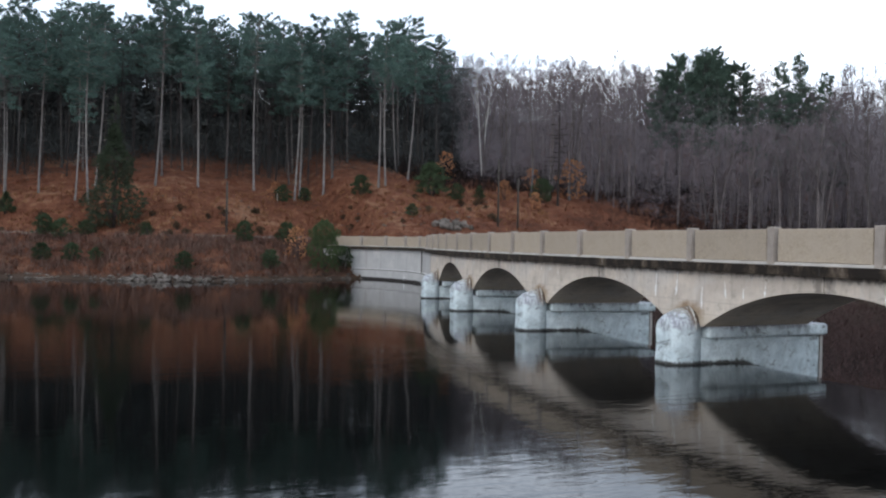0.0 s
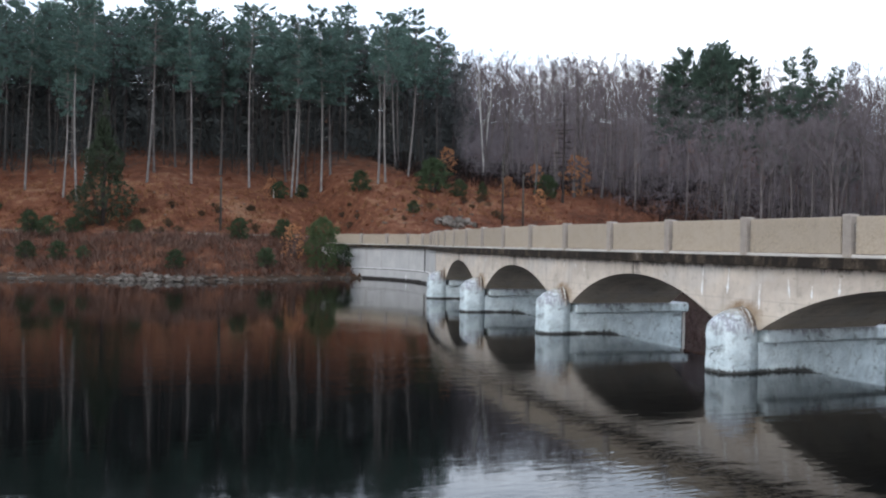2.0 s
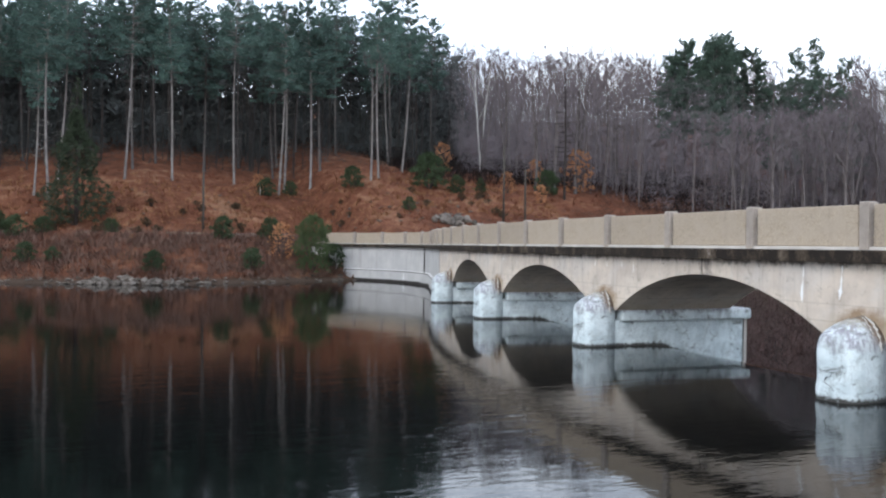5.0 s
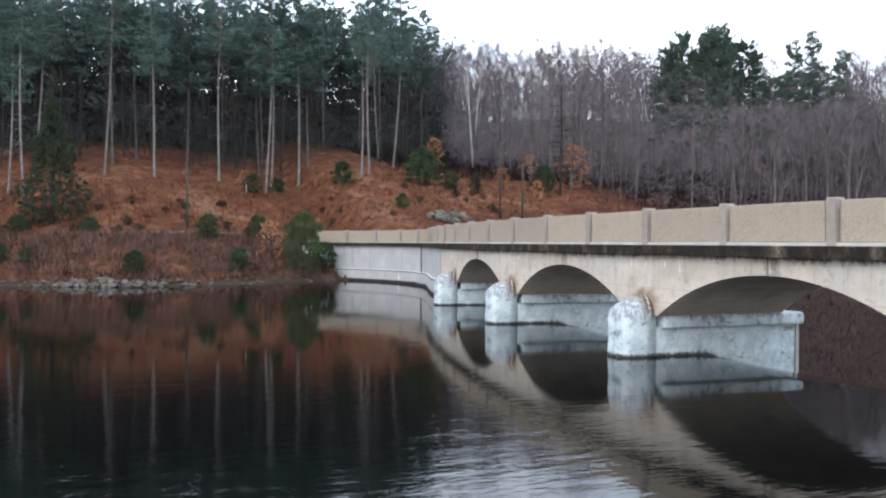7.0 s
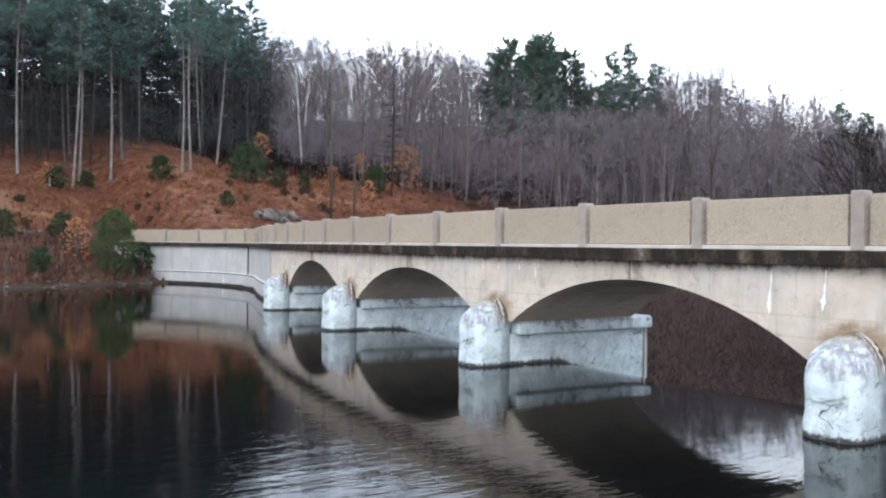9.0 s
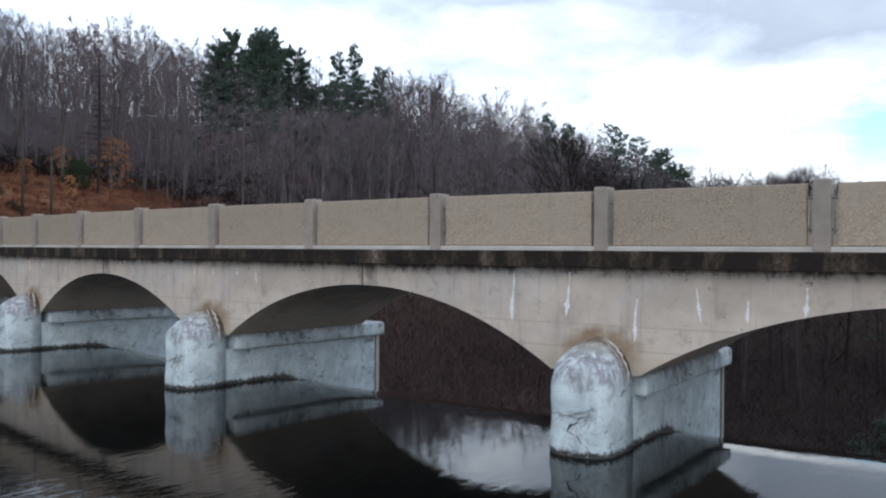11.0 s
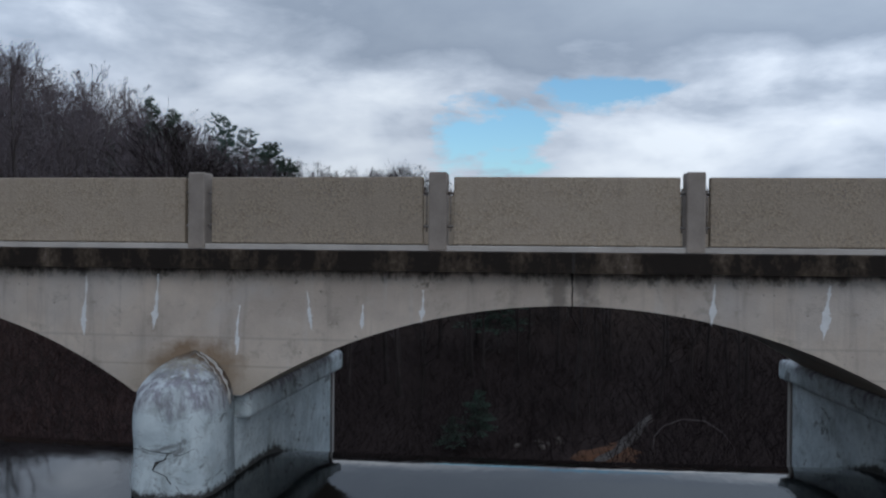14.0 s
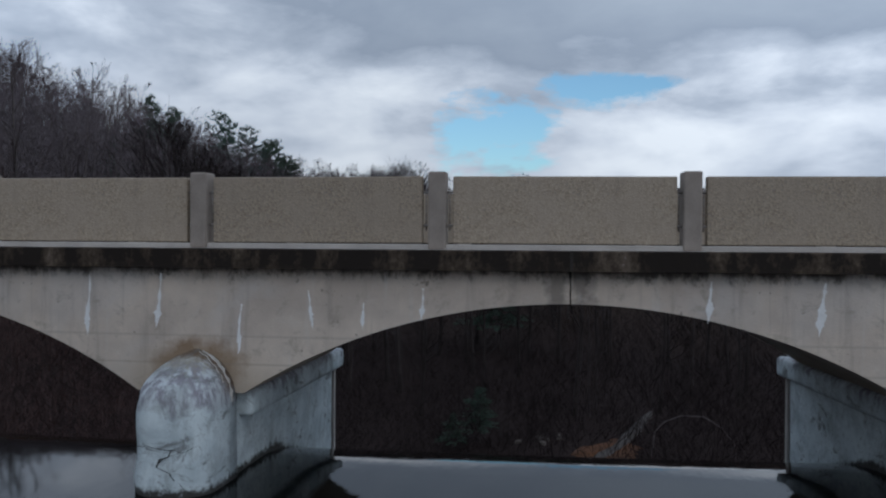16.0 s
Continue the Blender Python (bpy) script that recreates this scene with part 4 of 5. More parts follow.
def bare_tree_meshes(seed, h=14.0, limbs=13, fork=0.32, spread=0.34, stems=1, droop=0.0, fine=1.0):
    """Leafless hardwood: leaders and limbs climb to a domed crown that frays into a haze of fine twigs."""
    rng = random.Random(seed)
    trunk, twigs = Geo(), Geo()
    wide = h * spread * 0.62

    def envelope(base, d):
        """How far a limb from base along d goes before it leaves the crown."""
        ln = 0.4
        while ln < h * 0.6:
            e = base + d * (ln + 0.2)
            t = (e.z / h - 0.58) / 0.42
            if e.z > h * 0.98 or math.hypot(e.x, e.y) > wide * math.sqrt(max(0.02, 1 - t * t)):
                break
            ln += 0.2
        return ln

    def grow(p, d, ln, r, level):  # level 1 limbs, 2 boughs, 3 twigs, 4 sprays
        q = p + d * ln * 0.5 + rand_dir(rng) * ln * 0.07
        e = p + d * ln + Vector((0, 0, (0.05 - droop) * ln))
        if level == 1:
            trunk.tube([p, q, e], [r, r * 0.7, r * 0.3], 4, False)
        else:
            twigs.blade(p, e - p, (0.024, 0.012, 0.0075)[level - 2] * fine, rand_dir(rng).cross(d).normalized())
            if level == 4:
                return
        for i in range((0, 6, 5, 5)[level]):
            f = rng.uniform(0.30, 1.0)
            base = p + (q - p) * f * 2 if f < 0.5 else q + (e - q) * (f * 2 - 1)
            nd = (d * rng.uniform(0.7, 1.1) + rand_dir(rng, 0.35 - droop * 2) * 0.62).normalized()
            grow(base, nd, (ln * (1.15 - f) + 0.25 * ln) * rng.uniform(0.42, 0.62), r * 0.5, level + 1)

    for s in range(stems):
        tip = Vector((rng.uniform(-0.6, 0.6), rng.uniform(-0.6, 0.6), 1)) if stems == 1 else Vector((math.cos(s * 2.4 + seed) * wide * 0.45, math.sin(s * 2.4 + seed) * wide * 0.45, 1))
        wob = Vector((rng.uniform(-0.25, 0.25), rng.uniform(-0.25, 0.25), 0))
        tt = (0, 0.08, 0.25, 0.45, 0.65, 0.82, 0.95)
        pts = [Vector((tip.x * t ** 1.3, tip.y * t ** 1.3, h * t)) + wob * math.sin(t * 4) - Vector((0, 0, 0.5 * (t == 0))) for t in tt]
        trunk.tube(pts, [0.19, 0.155, 0.125, 0.10, 0.062, 0.035, 0.012], 6, False)
        for i in range(limbs):
            f = fork + (0.93 - fork) * (i + rng.random()) / limbs
            j = max(x for x in range(6) if tt[x] <= f)
            base = pts[j].lerp(pts[j + 1], (f - tt[j]) / (tt[j + 1] - tt[j]))
            a = rng.uniform(0, 6.28)
            steep = rng.uniform(0.75, 1.9) * (0.6 + 0.6 * f)
            d = Vector((math.cos(a), math.sin(a), steep - droop * 6)).normalized()
            grow(base, d, min(envelope(base, d), h * 0.30) * rng.uniform(0.75, 1.05), 0.048 * (1.15 - f) + 0.010, 1)
    top = max(v[2] for v in trunk.v + twigs.v) / h
    for g in (trunk, twigs):
        g.v = [(x, y, z / top if z > 0 else z) for x, y, z in g.v]
    return trunk, twigs


def larch_meshes(seed, h, wide, low=0.12, sag=0.05):
    """Leafless conifer: straight pole with tiers of level, twiggy boughs."""
    rng = random.Random(seed)
    trunk, twigs = Geo(), Geo()
    trunk.tube([Vector((0, 0, -0.4)), Vector((0.1, 0, h * 0.5)), Vector((0, 0.1, h))], [0.17, 0.11, 0.015], 7, False)
    z = low * h
    while z < h * 0.97:
        t = (z / h - low) / (1 - low)
        for _ in range(rng.randint(3, 5)):
            a = rng.uniform(0, 6.28)
            ln = wide * (0.12 + 0.9 * (1 - t) ** 0.85) * rng.uniform(0.55, 1.1)
            d = Vector((math.cos(a), math.sin(a), 0.14 - sag))
            p = Vector((0.1 * math.sin(z), 0, z))
            e = p + d * ln - Vector((0, 0, sag * ln))
            trunk.tube([p, p.lerp(e, 0.5) + Vector((0, 0, 0.08)), e], [0.032, 0.02, 0.006], 3, False)
            for _ in range(int(ln * 9)):
                f = rng.uniform(0.25, 1.0)
                tw = (d * 0.6 + rand_dir(rng) * 0.7).normalized() * rng.uniform(0.3, 0.75)
                twigs.blade(p.lerp(e, f), tw, 0.014, tw.orthogonal().normalized())
        z += rng.uniform(0.4, 0.7)
    return trunk, twigs


def shrub_meshes(seed, h, w, n, leaf, conic=0.0, count=10):
    """Evergreen bush: short stems under an uneven mass of leafy sprays."""
    rng = random.Random(seed)
    stem, leaves = Geo(), Geo()
    for _ in range(7):
        a = rng.uniform(0, 6.28)
        e = Vector((math.cos(a) * w * 0.35, math.sin(a) * w * 0.35, h * rng.uniform(0.5, 0.85)))
        stem.tube([Vector((0, 0, -0.2)), e * 0.5, e], [0.05, 0.035, 0.012], 4, False)
    for _ in range(n):
        t = rng.random() ** (0.8 + conic)
        r = w * 0.5 * ((1 - t) ** 0.75 if conic else math.sqrt(max(0.05, 1 - (2 * t - 0.75) ** 2 * 0.62)))
        r *= rng.uniform(0.30, 1.12) ** 0.6 * (1 + 0.22 * math.sin(t * 17 + seed))
        a = rng.uniform(0, 6.28)
        tuft(leaves, rng, Vector((math.cos(a) * r, math.sin(a) * r, 0.1 + t * h * 0.96)), leaf * rng.uniform(0.8, 1.3), int(count * 1.5), 0.4)
    return stem, leaves


def thing(name, label, category, parts, m, group=""):
    root = tagged(new(name), label, category, group)
    root.matrix_basis = m
    for pname, me in parts:
        ob = part(pname, me, root)
        if pname in ("branchwork", "crown", "leaves"):
            tagged(ob, kind="stuff")
    return root


def stand(x, y, s=1.0, turn=0.0, sink=0.05, wide=None):
    w, x = wide or s, x + 0.65
    return Matrix.Translation((x, y, gz(x, y) - sink)) @ Matrix.Rotation(turn, 4, "Z") @ Matrix.Diagonal((w, w, s, 1))


class Kind:
    """A stock of variants of one plant; each is built once and then copied."""

    def __init__(self, name, label, category, group, variants):
        self.spec, self.variants, self.made = (name, label, category, group), variants, {}

    def put(self, i, m):
        i %= len(self.variants)
        if i in self.made:
            k = self.made[i].scale
            return copy_thing(self.made[i], m @ Matrix.Diagonal((1 / k.x, 1 / k.y, 1 / k.z, 1)))
        n, lb, c, gr = self.spec
        self.made[i] = thing(n, lb, c, self.variants[i], m, gr)
        return self.made[i]


def pine_parts(*a, bark=None, needles=None, **k):
    t, c = pine_meshes(*a, **k)
    return [("trunk", t.mesh("trunk", bark or M_PINE_BARK, True)), ("crown", c.mesh("crown", needles or M_NEEDLE))]


def bare_parts(bark, *a, **k):
    t, c = bare_tree_meshes(*a, **k)
    return [("trunk", t.mesh("trunk", bark, True)), ("branchwork", c.mesh("branchwork", M_TWIG))]


pines = Kind("pine_tree", "tall white pine with bare pale trunk and dark green crown", "tree", "pines on the hillside",
             [pine_parts(s, 20.0, c, w) for s, c, w in ((1, 0.58, 2.9), (2, 0.52, 2.6), (3, 0.64, 3.1), (4, 0.48, 2.7), (5, 0.60, 2.4))])
front_pines = Kind("pine_tree", "tall pine with long pale bare trunk at the clearing's edge", "tree", "pines along the clearing",
                   [pine_parts(s, 20.0, c, w, 0.8, bark=M_PALE_BARK) for s, c, w in ((6, 0.56, 2.6), (7, 0.62, 2.9), (8, 0.50, 2.3), (9, 0.66, 2.7))])
full_pines = Kind("pine_tree", "broad dark green pine rising above bare hardwoods", "tree", "pines among the hardwoods", [pine_parts(11, 18.0, 0.34, 3.5, plume=20, gap=0.36, tier=0.42, needles=M_NEEDLE_DARK), pine_parts(12, 18.0, 0.30, 4.8, habit="spire", plume=20, gap=0.36, tier=0.42, needles=M_NEEDLE_DARK), pine_parts(13, 18.0, 0.42, 3.0, plume=20, gap=0.36, tier=0.42, needles=M_NEEDLE_DARK)])
hardwoods = Kind("bare_tree", "leafless grey-brown hardwood tree in winter", "tree", "bare trees beyond the bridge",
                 [bare_parts(M_BARK, s, 14.0, n, f, sp, st) for s, n, f, sp, st in ((21, 13, 0.38, 0.46, 1), (22, 14, 0.32, 0.52, 1), (23, 8, 0.40, 0.46, 2), (24, 14, 0.28, 0.56, 1), (25, 12, 0.44, 0.44, 1), (26, 8, 0.34, 0.52, 2), (27, 12, 0.42, 0.40, 1))])

valley_trees = Kind("bare_tree", "leafless tree in the valley below the weir, toned dark for shade", "tree", "bare trees in the valley",
                    [[("trunk", t.mesh("trunk", M_DARK_BARK, True)), ("branchwork", c.mesh("branchwork", M_THICKET_SHADED))] for t, c in (bare_tree_meshes(s, 14.0, n, f, sp, 1, fine=0.6) for s, n, f, sp in ((35, 17, 0.2, 0.55), (36, 16, 0.3, 0.5), (37, 18, 0.15, 0.6)))])
rnd = random.Random(77)
# pines that stand out along the edge of the clearing: place and height
FRONT = [(-28.3, 79.3, 17), (-24.9, 77.9, 19.5), (-21.1, 74, 17), (-19.8, 72.5, 20.5), (-19.3, 79, 20.5), (-13.2, 76, 21), (-8.7, 76.5, 20.8), (-2.2, 79.0, 21.2),
         (2.2, 77.0, 21), (3.1, 78.6, 20.5), (6.0, 78.7, 22), (12.5, 74.5, 20), (17.2, 80.4, 21), (18.0, 88.0, 19)]
for i, (x, y, h) in enumerate(FRONT):
    front_pines.put(i, stand(x, y, h / 20.8, rnd.uniform(0, 6.28)))
placed = [(x, y) for x, y, h in FRONT]
tries = 0
while len(placed) < 104 and tries < 6000:
    tries += 1
    x, y = rnd.uniform(-56, 44), rnd.uniform(80, 134)
    if x > -15 + 0.375 * (y + 21) - 1.5 or min((x - a) ** 2 + (y - b) ** 2 for a, b in placed) < (3.6 if y < 105 else 4.6) ** 2:
        continue
    placed.append((x, y))
    pines.put(rnd.randint(0, 4), stand(x, y, rnd.uniform(0.84, 1.04), rnd.uniform(0, 6.28), 0.05, rnd.uniform(1.0, 1.2)))

# hardwoods: their tops follow the skyline that falls towards the valley
spots, far_trees, tries = [], [], 0
while len(spots) < 360 and tries < 12000:
    tries += 1
    a = rnd.uniform(17, 112) if rnd.random() < 0.6 else rnd.uniform(44, 68)
    d = (rnd.uniform(50, 170) if rnd.random() < 0.7 else rnd.uniform(46, 80)) if a > 60 else rnd.uniform(92, 165)
    x, y = -11 + d * math.sin(radians(a)), -6 + d * math.cos(radians(a))
    if x < -15 + 0.375 * (y + 21) + 2 or (x < 45 and y > 40 and y < 76 - 0.15 * x) or (x < 34) * (y < 40) or min([(x - p) ** 2 + (y - q) ** 2 for p, q in spots] or [99]) < (1.6 + 0.009 * d) ** 2:
        continue
    z = gz(x, y)
    h = min(rnd.uniform(14, 24), (float(np.interp(a, SKY_A, SKY_T)) * d + 3.2 - z) * (rnd.uniform(0.84, 1.03) if a < 66 else rnd.uniform(0.74, 0.98)))
    if 37.5 < a < 49 and d < 122:
        h = min(h, 0.165 * d + 3.2 - z)
    if h < 4:
        continue
    spots.append((x, y))
    m = stand(x, y, h / 14.0, rnd.uniform(0, 6.28), 0.05, max(0.60, min(1.75, h / 13.5)))
    if d > 132:
        far_trees.append(m)
    else:
        (valley_trees if a > 60 and d < 95 else hardwoods).put(rnd.randint(0, 6), m)

ridge_tries = 0
while ridge_tries < 90:
    ridge_tries += 1
    a, d = rnd.uniform(19, 73), rnd.uniform(140, 215)
    x, y = -11 + d * math.sin(radians(a)), -6 + d * math.cos(radians(a))
    h = (float(np.interp(a, SKY_A, SKY_T)) * d + 3.2 - gz(x, y)) * rnd.uniform(0.80, 1.02)
    if h > 4:
        far_trees.append(stand(x, y, h / 14.0, rnd.uniform(0, 6.28), 0.05, max(0.8, min(1.8, h / 12.5))))
for pname, mat in (("trunk", M_BARK), ("branchwork", M_TWIG)):
    sets = [dict(v)[pname] for v in hardwoods.variants]
    joined, polys = [], []
    for i, m in enumerate(far_trees):
        me = sets[i % len(sets)]
        base = len(joined)
        joined += [tuple(m @ v.co) for v in me.vertices]
        polys += [tuple(base + k for k in p.vertices) for p in me.polygons]
    me = bpy.data.meshes.new("far_woods")
    me.from_pydata(joined, [], polys)
    me.materials.append(mat)
    tagged(new("far_woods", me), "distant leafless trees crowding the skyline", "woods", kind="stuff")

for x, y, h, k in ((67.8, 86.5, 23.4, 0), (63.6, 88.5, 21.5, 2), (72.1, 84.0, 22.0, 2), (65.8, 84.5, 22.4, 0), (70.6, 88.5, 23.0, 0), (74.4, 82.0, 18.0, 0), (61.6, 88.5, 19.0, 2), (78.4, 78.5, 26.0, 1), (75.6, 79.4, 24.0, 1), (80.8, 75.8, 23.5, 1), (97.5, 57, 21.3, 1), (100.5, 55.5, 20.0, 1), (93, 60, 15, 1), (119.0, 48.5, 17.3, 2), (122, 47, 15.0, 0)):
    full_pines.put(k, stand(x, y, h / 18.0, rnd.uniform(0, 6), 0.05, min(1.0, h / 18.0)))

thin = Kind("bare_tree", "thin pale-barked bare tree on the slope", "tree", "pale bare trees", [bare_parts(M_PALE_BARK, 33, 14.0, 4, 0.6, 0.4, 1), bare_parts(M_PALE_BARK, 34, 14.0, 4, 0.55, 0.5, 1)])
for x, y, h in ((11.3, 73.4, 14), (-28.2, 79.0, 13), (37, 92, 13), (44, 95, 14), (52, 90, 13)):
    thin.put(rnd.randint(0, 1), stand(x, y, h / 14.0, rnd.uniform(0, 6), 0.05, 0.8))
for i, (x, y, h) in enumerate(((110, 52, 20.6), (114.5, 50.8, 19.6))):
    pines.put(2 + i, stand(x, y, h / 20.0, i, 0.05, 1.0))
for x, y, h in ((30.4, 0.6, 2.9), (29.0, 1.7, 1.9), (58, 3, 7), (70, -2, 8)):
    full_pines.put(rnd.randint(0, 1), stand(x, y, h / 18.0, rnd.uniform(0, 6), 0.05, h / 11.0))
for i, (x, y, h) in enumerate(((36.5, -4.6, 9), (37.6, -5.0, 8))):
    valley_trees.put(1 + i, stand(x, y, h / 14.0, rnd.uniform(0, 6), 0.05, 0.42))
t, c = bare_tree_meshes(31, 15.0, 7, 0.36, 0.5, 2)
thing("birch_tree", "slender white-barked birch at the edge of the woods", "tree", [("trunk", t.mesh("trunk", M_BIRCH, True)), ("branchwork", c.mesh("branchwork", M_TWIG))], stand(31, 88.6, 1.15, 0.0, 0.05, 0.75))
t, c = shrub_meshes(41, 9.0, 5.6, 1150, 0.34, 0.15, 9)
t.tube([(0, 0, -0.3), (0.1, 0, 5), (0.0, 0.1, 11.0)], [0.16, 0.10, 0.02], 6)
spire = random.Random(4)
for i in range(150):
    z = 5.2 + 6.0 * spire.random() ** 1.4
    a, r = spire.uniform(0, 6.28), (12.0 - z) * 0.20 * spire.uniform(0.3, 1.15)
    tip = Vector((math.cos(a) * r, math.sin(a) * r, z))
    t.tube([Vector((0.05, 0.05, z - 0.1)), tip], [0.018, 0.006], 3, False)
    tuft(c, spire, tip, 0.30, 7, 0.1, 0.8)
thing("spruce_tree", "dark shaggy spruce standing in the clearing", "tree", [("trunk", t.mesh("trunk", M_DARK_BARK, True)), ("crown", c.mesh("crown", M_SPRUCE))], stand(-17.3, 66.1, 1.12))

# leafless conifers among the hardwoods
for seed, x, y, h, w, bark, twig, label in ((61, 34.9, 73.4, 15.5, 2.4, M_DARK_BARK, M_THICKET_SHADED, "dark leafless conifer with drooping dead boughs"), (62, 58.0, 75.0, 13.5, 3.3, M_BARK, M_LARCH, "pinkish-brown leafless larch in tiers of boughs"), (63, 48.5, 84.0, 14.5, 2.6, M_BARK, M_LARCH, "pinkish-brown leafless larch in tiers of boughs")):
    t, c = larch_meshes(seed, h, w)
    thing("larch_tree", label, "tree", [("trunk", t.mesh("trunk", bark, True)), ("branchwork", c.mesh("branchwork", twig))], stand(x, y))

big_t, big_c = shrub_meshes(51, 4.8, 4.0, 800, 0.30, 0.0, 11)
thing("evergreen_bush", "large rounded green bush at the water's edge", "bush", [("stem", big_t.mesh("stem", M_DARK_BARK)), ("leaves", big_c.mesh("leaves", M_BUSH))], stand(1.0, 55.7, 1.0, 0.0, 0.05, 0.76))


def shrub_parts(seed, h, w, n, leaf, conic, mat):
    a, b = shrub_meshes(seed, h, w, n, leaf, conic)
    return [("stem", a.mesh("stem", M_DARK_BARK)), ("leaves", b.mesh("leaves", mat))]


small = Kind("evergreen_shrub", "low dark evergreen shrub in the russet clearing", "bush", "shrubs in the clearing", [shrub_parts(60 + i, 1.55, 1.5, 210, 0.22, (0.0, 0.1, 0.0)[i], M_SHRUB) for i in range(3)])
for x, y, s in ((-1.5, 61.0, 1.25), (-5.8, 59.4, 1.2), (-23.2, 64.1, 1.2), (-21.7, 62.8, 1.1), (-19.6, 62.4, 0.9), (-22.9, 58.3, 0.95), (-20.5, 57.2, 0.95), (-18.6, 56.3, 0.7),
                (-11.7, 51.4, 0.95), (-4.2, 54.2, 1.05), (8.6, 71, 1.4), (17.1, 71.2, 2.3), (12.1, 63.3, 0.8), (0.6, 75.7, 1.2), (3.5, 77.4, 1.0), (-27.5, 74, 1.3), (20.0, 70.5, 1.2), (23.5, 72, 1.0), (-14.5, 60.2, 0.8), (3.2, 57.2, 1.3), (33, 74, 1.8)):
    small.put(rnd.randint(0, 2), stand(x, y, s, rnd.uniform(0, 6)))
tufts = Kind("weed_tuft", "small dark clump of weeds on the slope", "weed", "weed clumps on the slope", [shrub_parts(90 + i, 0.42, 0.75, 26, 0.20, 0.0, M_WEED) for i in range(3)])
for i in range(60):
    x = rnd.uniform(-30, 24)
    tufts.put(i, stand(x, float(np.interp(x, SHORE_X, SHORE_Y)) + rnd.uniform(8.8, 19), rnd.uniform(0.7, 1.4), rnd.uniform(0, 6)))
rusty = Kind("oak_sapling", "young oak holding dry orange-brown leaves", "tree", "orange oaks", [shrub_parts(80 + i, 3.6, 2.5, 190, 0.24, 0.0, M_RUST_LEAF) for i in range(2)])
for x, y, s in ((-1.3, 57.2, 0.85), (24.0, 85.0, 1.0), (39.0, 77.5, 1.5), (34.5, 80.0, 0.9), (27, 72.5, 0.7), (-0.2, 76, 0.6), (30, 70, 0.6)):
    rusty.put(rnd.randint(0, 1), stand(x, y, s, rnd.uniform(0, 6)))


# ---------------------------------------------------------------- poles, rocks, road
def pole_mesh(h):
    g = Geo()
    g.tube([(0, 0, -0.4), (0, 0, h * 0.5), (0, 0, h)], [0.11, 0.10, 0.085], 9)
    return g.mesh("pole", M_POLE, True)


for x, y, h in ((-7.0, 63.2, 5.3), (21.2, 61.4, 7.4), (23.3, 60.9, 5.6)):
    thing("utility_pole", "slim dark pole beside the road", "pole", [("shaft", pole_mesh(h))], stand(x, y), "poles by the road")


def rock_mesh(seed):
    bm = bmesh.new()
    bmesh.ops.create_icosphere(bm, subdivisions=3, radius=1.0)
    rng = random.Random(seed)
    off = Vector((rng.uniform(0, 50), rng.uniform(0, 50), rng.uniform(0, 50)))
    for v in bm.verts:
        n = noise.noise(v.co * 0.9 + off) * 0.5 + noise.noise(v.co * 2.2 + off) * 0.28 + noise.noise(v.co * 5 + off) * 0.1
        v.co = Vector((v.co.x * (1 + n), v.co.y * (0.8 + n), max(-0.45, v.co.z * (0.6 + n))))
    me = bpy.data.meshes.new("shore_rock")
    bm.to_mesh(me)
    bm.free()
    me.materials.append(M_ROCK)
    return me


ROCKS = [rock_mesh(s) for s in range(7)]
rr = random.Random(9)
for i in range(330):
    x = rr.uniform(-36, 5.5)
    near = math.exp(-((x + 12.3) / 3.2) ** 2)
    if rr.random() > 0.45 + near:
        continue
    y = float(np.interp(x, SHORE_X, SHORE_Y)) + rr.uniform(-0.3, 0.9)
    s = rr.uniform(0.07, 0.20) * (1 + 1.3 * near)
    ob = new("shore_rock", ROCKS[rr.randint(0, 6)])
    ob.matrix_basis = Matrix.Translation((x, y, max(0.0, gz(x, y)) + s * 0.18)) @ Matrix.Rotation(rr.uniform(0, 6.28), 4, "Z") @ Matrix.Diagonal((s * rr.uniform(0.9, 1.7), s, s * rr.uniform(0.7, 1.1), 1))
    tagged(ob, "pale grey rock lying on the waterline", "rock", "rocks along the shore")
for i, (x, y, s) in enumerate(((15.0, 59.2, 0.9), (16.2, 59.5, 1.0), (17.3, 60.1, 0.75), (14.1, 59.7, 0.6), (16.0, 58.6, 0.5), (15.2, 60.3, 0.8), (17.9, 59.4, 0.45))):
    ob = new("boulder", ROCKS[i])
    ob.matrix_basis = Matrix.Translation((x, y, gz(x, y) + 0.12)) @ Matrix.Rotation(i * 1.3, 4, "Z") @ Matrix.Diagonal((s * 0.9, s * 0.75, s * 1.15, 1))
    tagged(ob, "weathered grey boulder above the wing wall", "rock", "boulders by the wall")


for i in range(95):
    x = rr.uniform(4, 20) if i < 60 else rr.uniform(-34, 26)
    y = float(np.interp(x, SHORE_X, SHORE_Y)) + (rr.uniform(8.5, 16.5) if i < 60 else rr.uniform(11.5, 22))
    s = rr.uniform(0.06, 0.17)
    ob = new("slope_stone", ROCKS[rr.randint(0, 6)])
    ob.matrix_basis = Matrix.Translation((x, y, gz(x, y) + s * 0.25)) @ Matrix.Rotation(rr.uniform(0, 6.28), 4, "Z") @ Matrix.Diagonal((s * rr.uniform(0.9, 1.6), s, s * rr.uniform(0.7, 1.0), 1))
    tagged(ob, "pale stone lying on the russet slope", "rock", "stones on the slope")
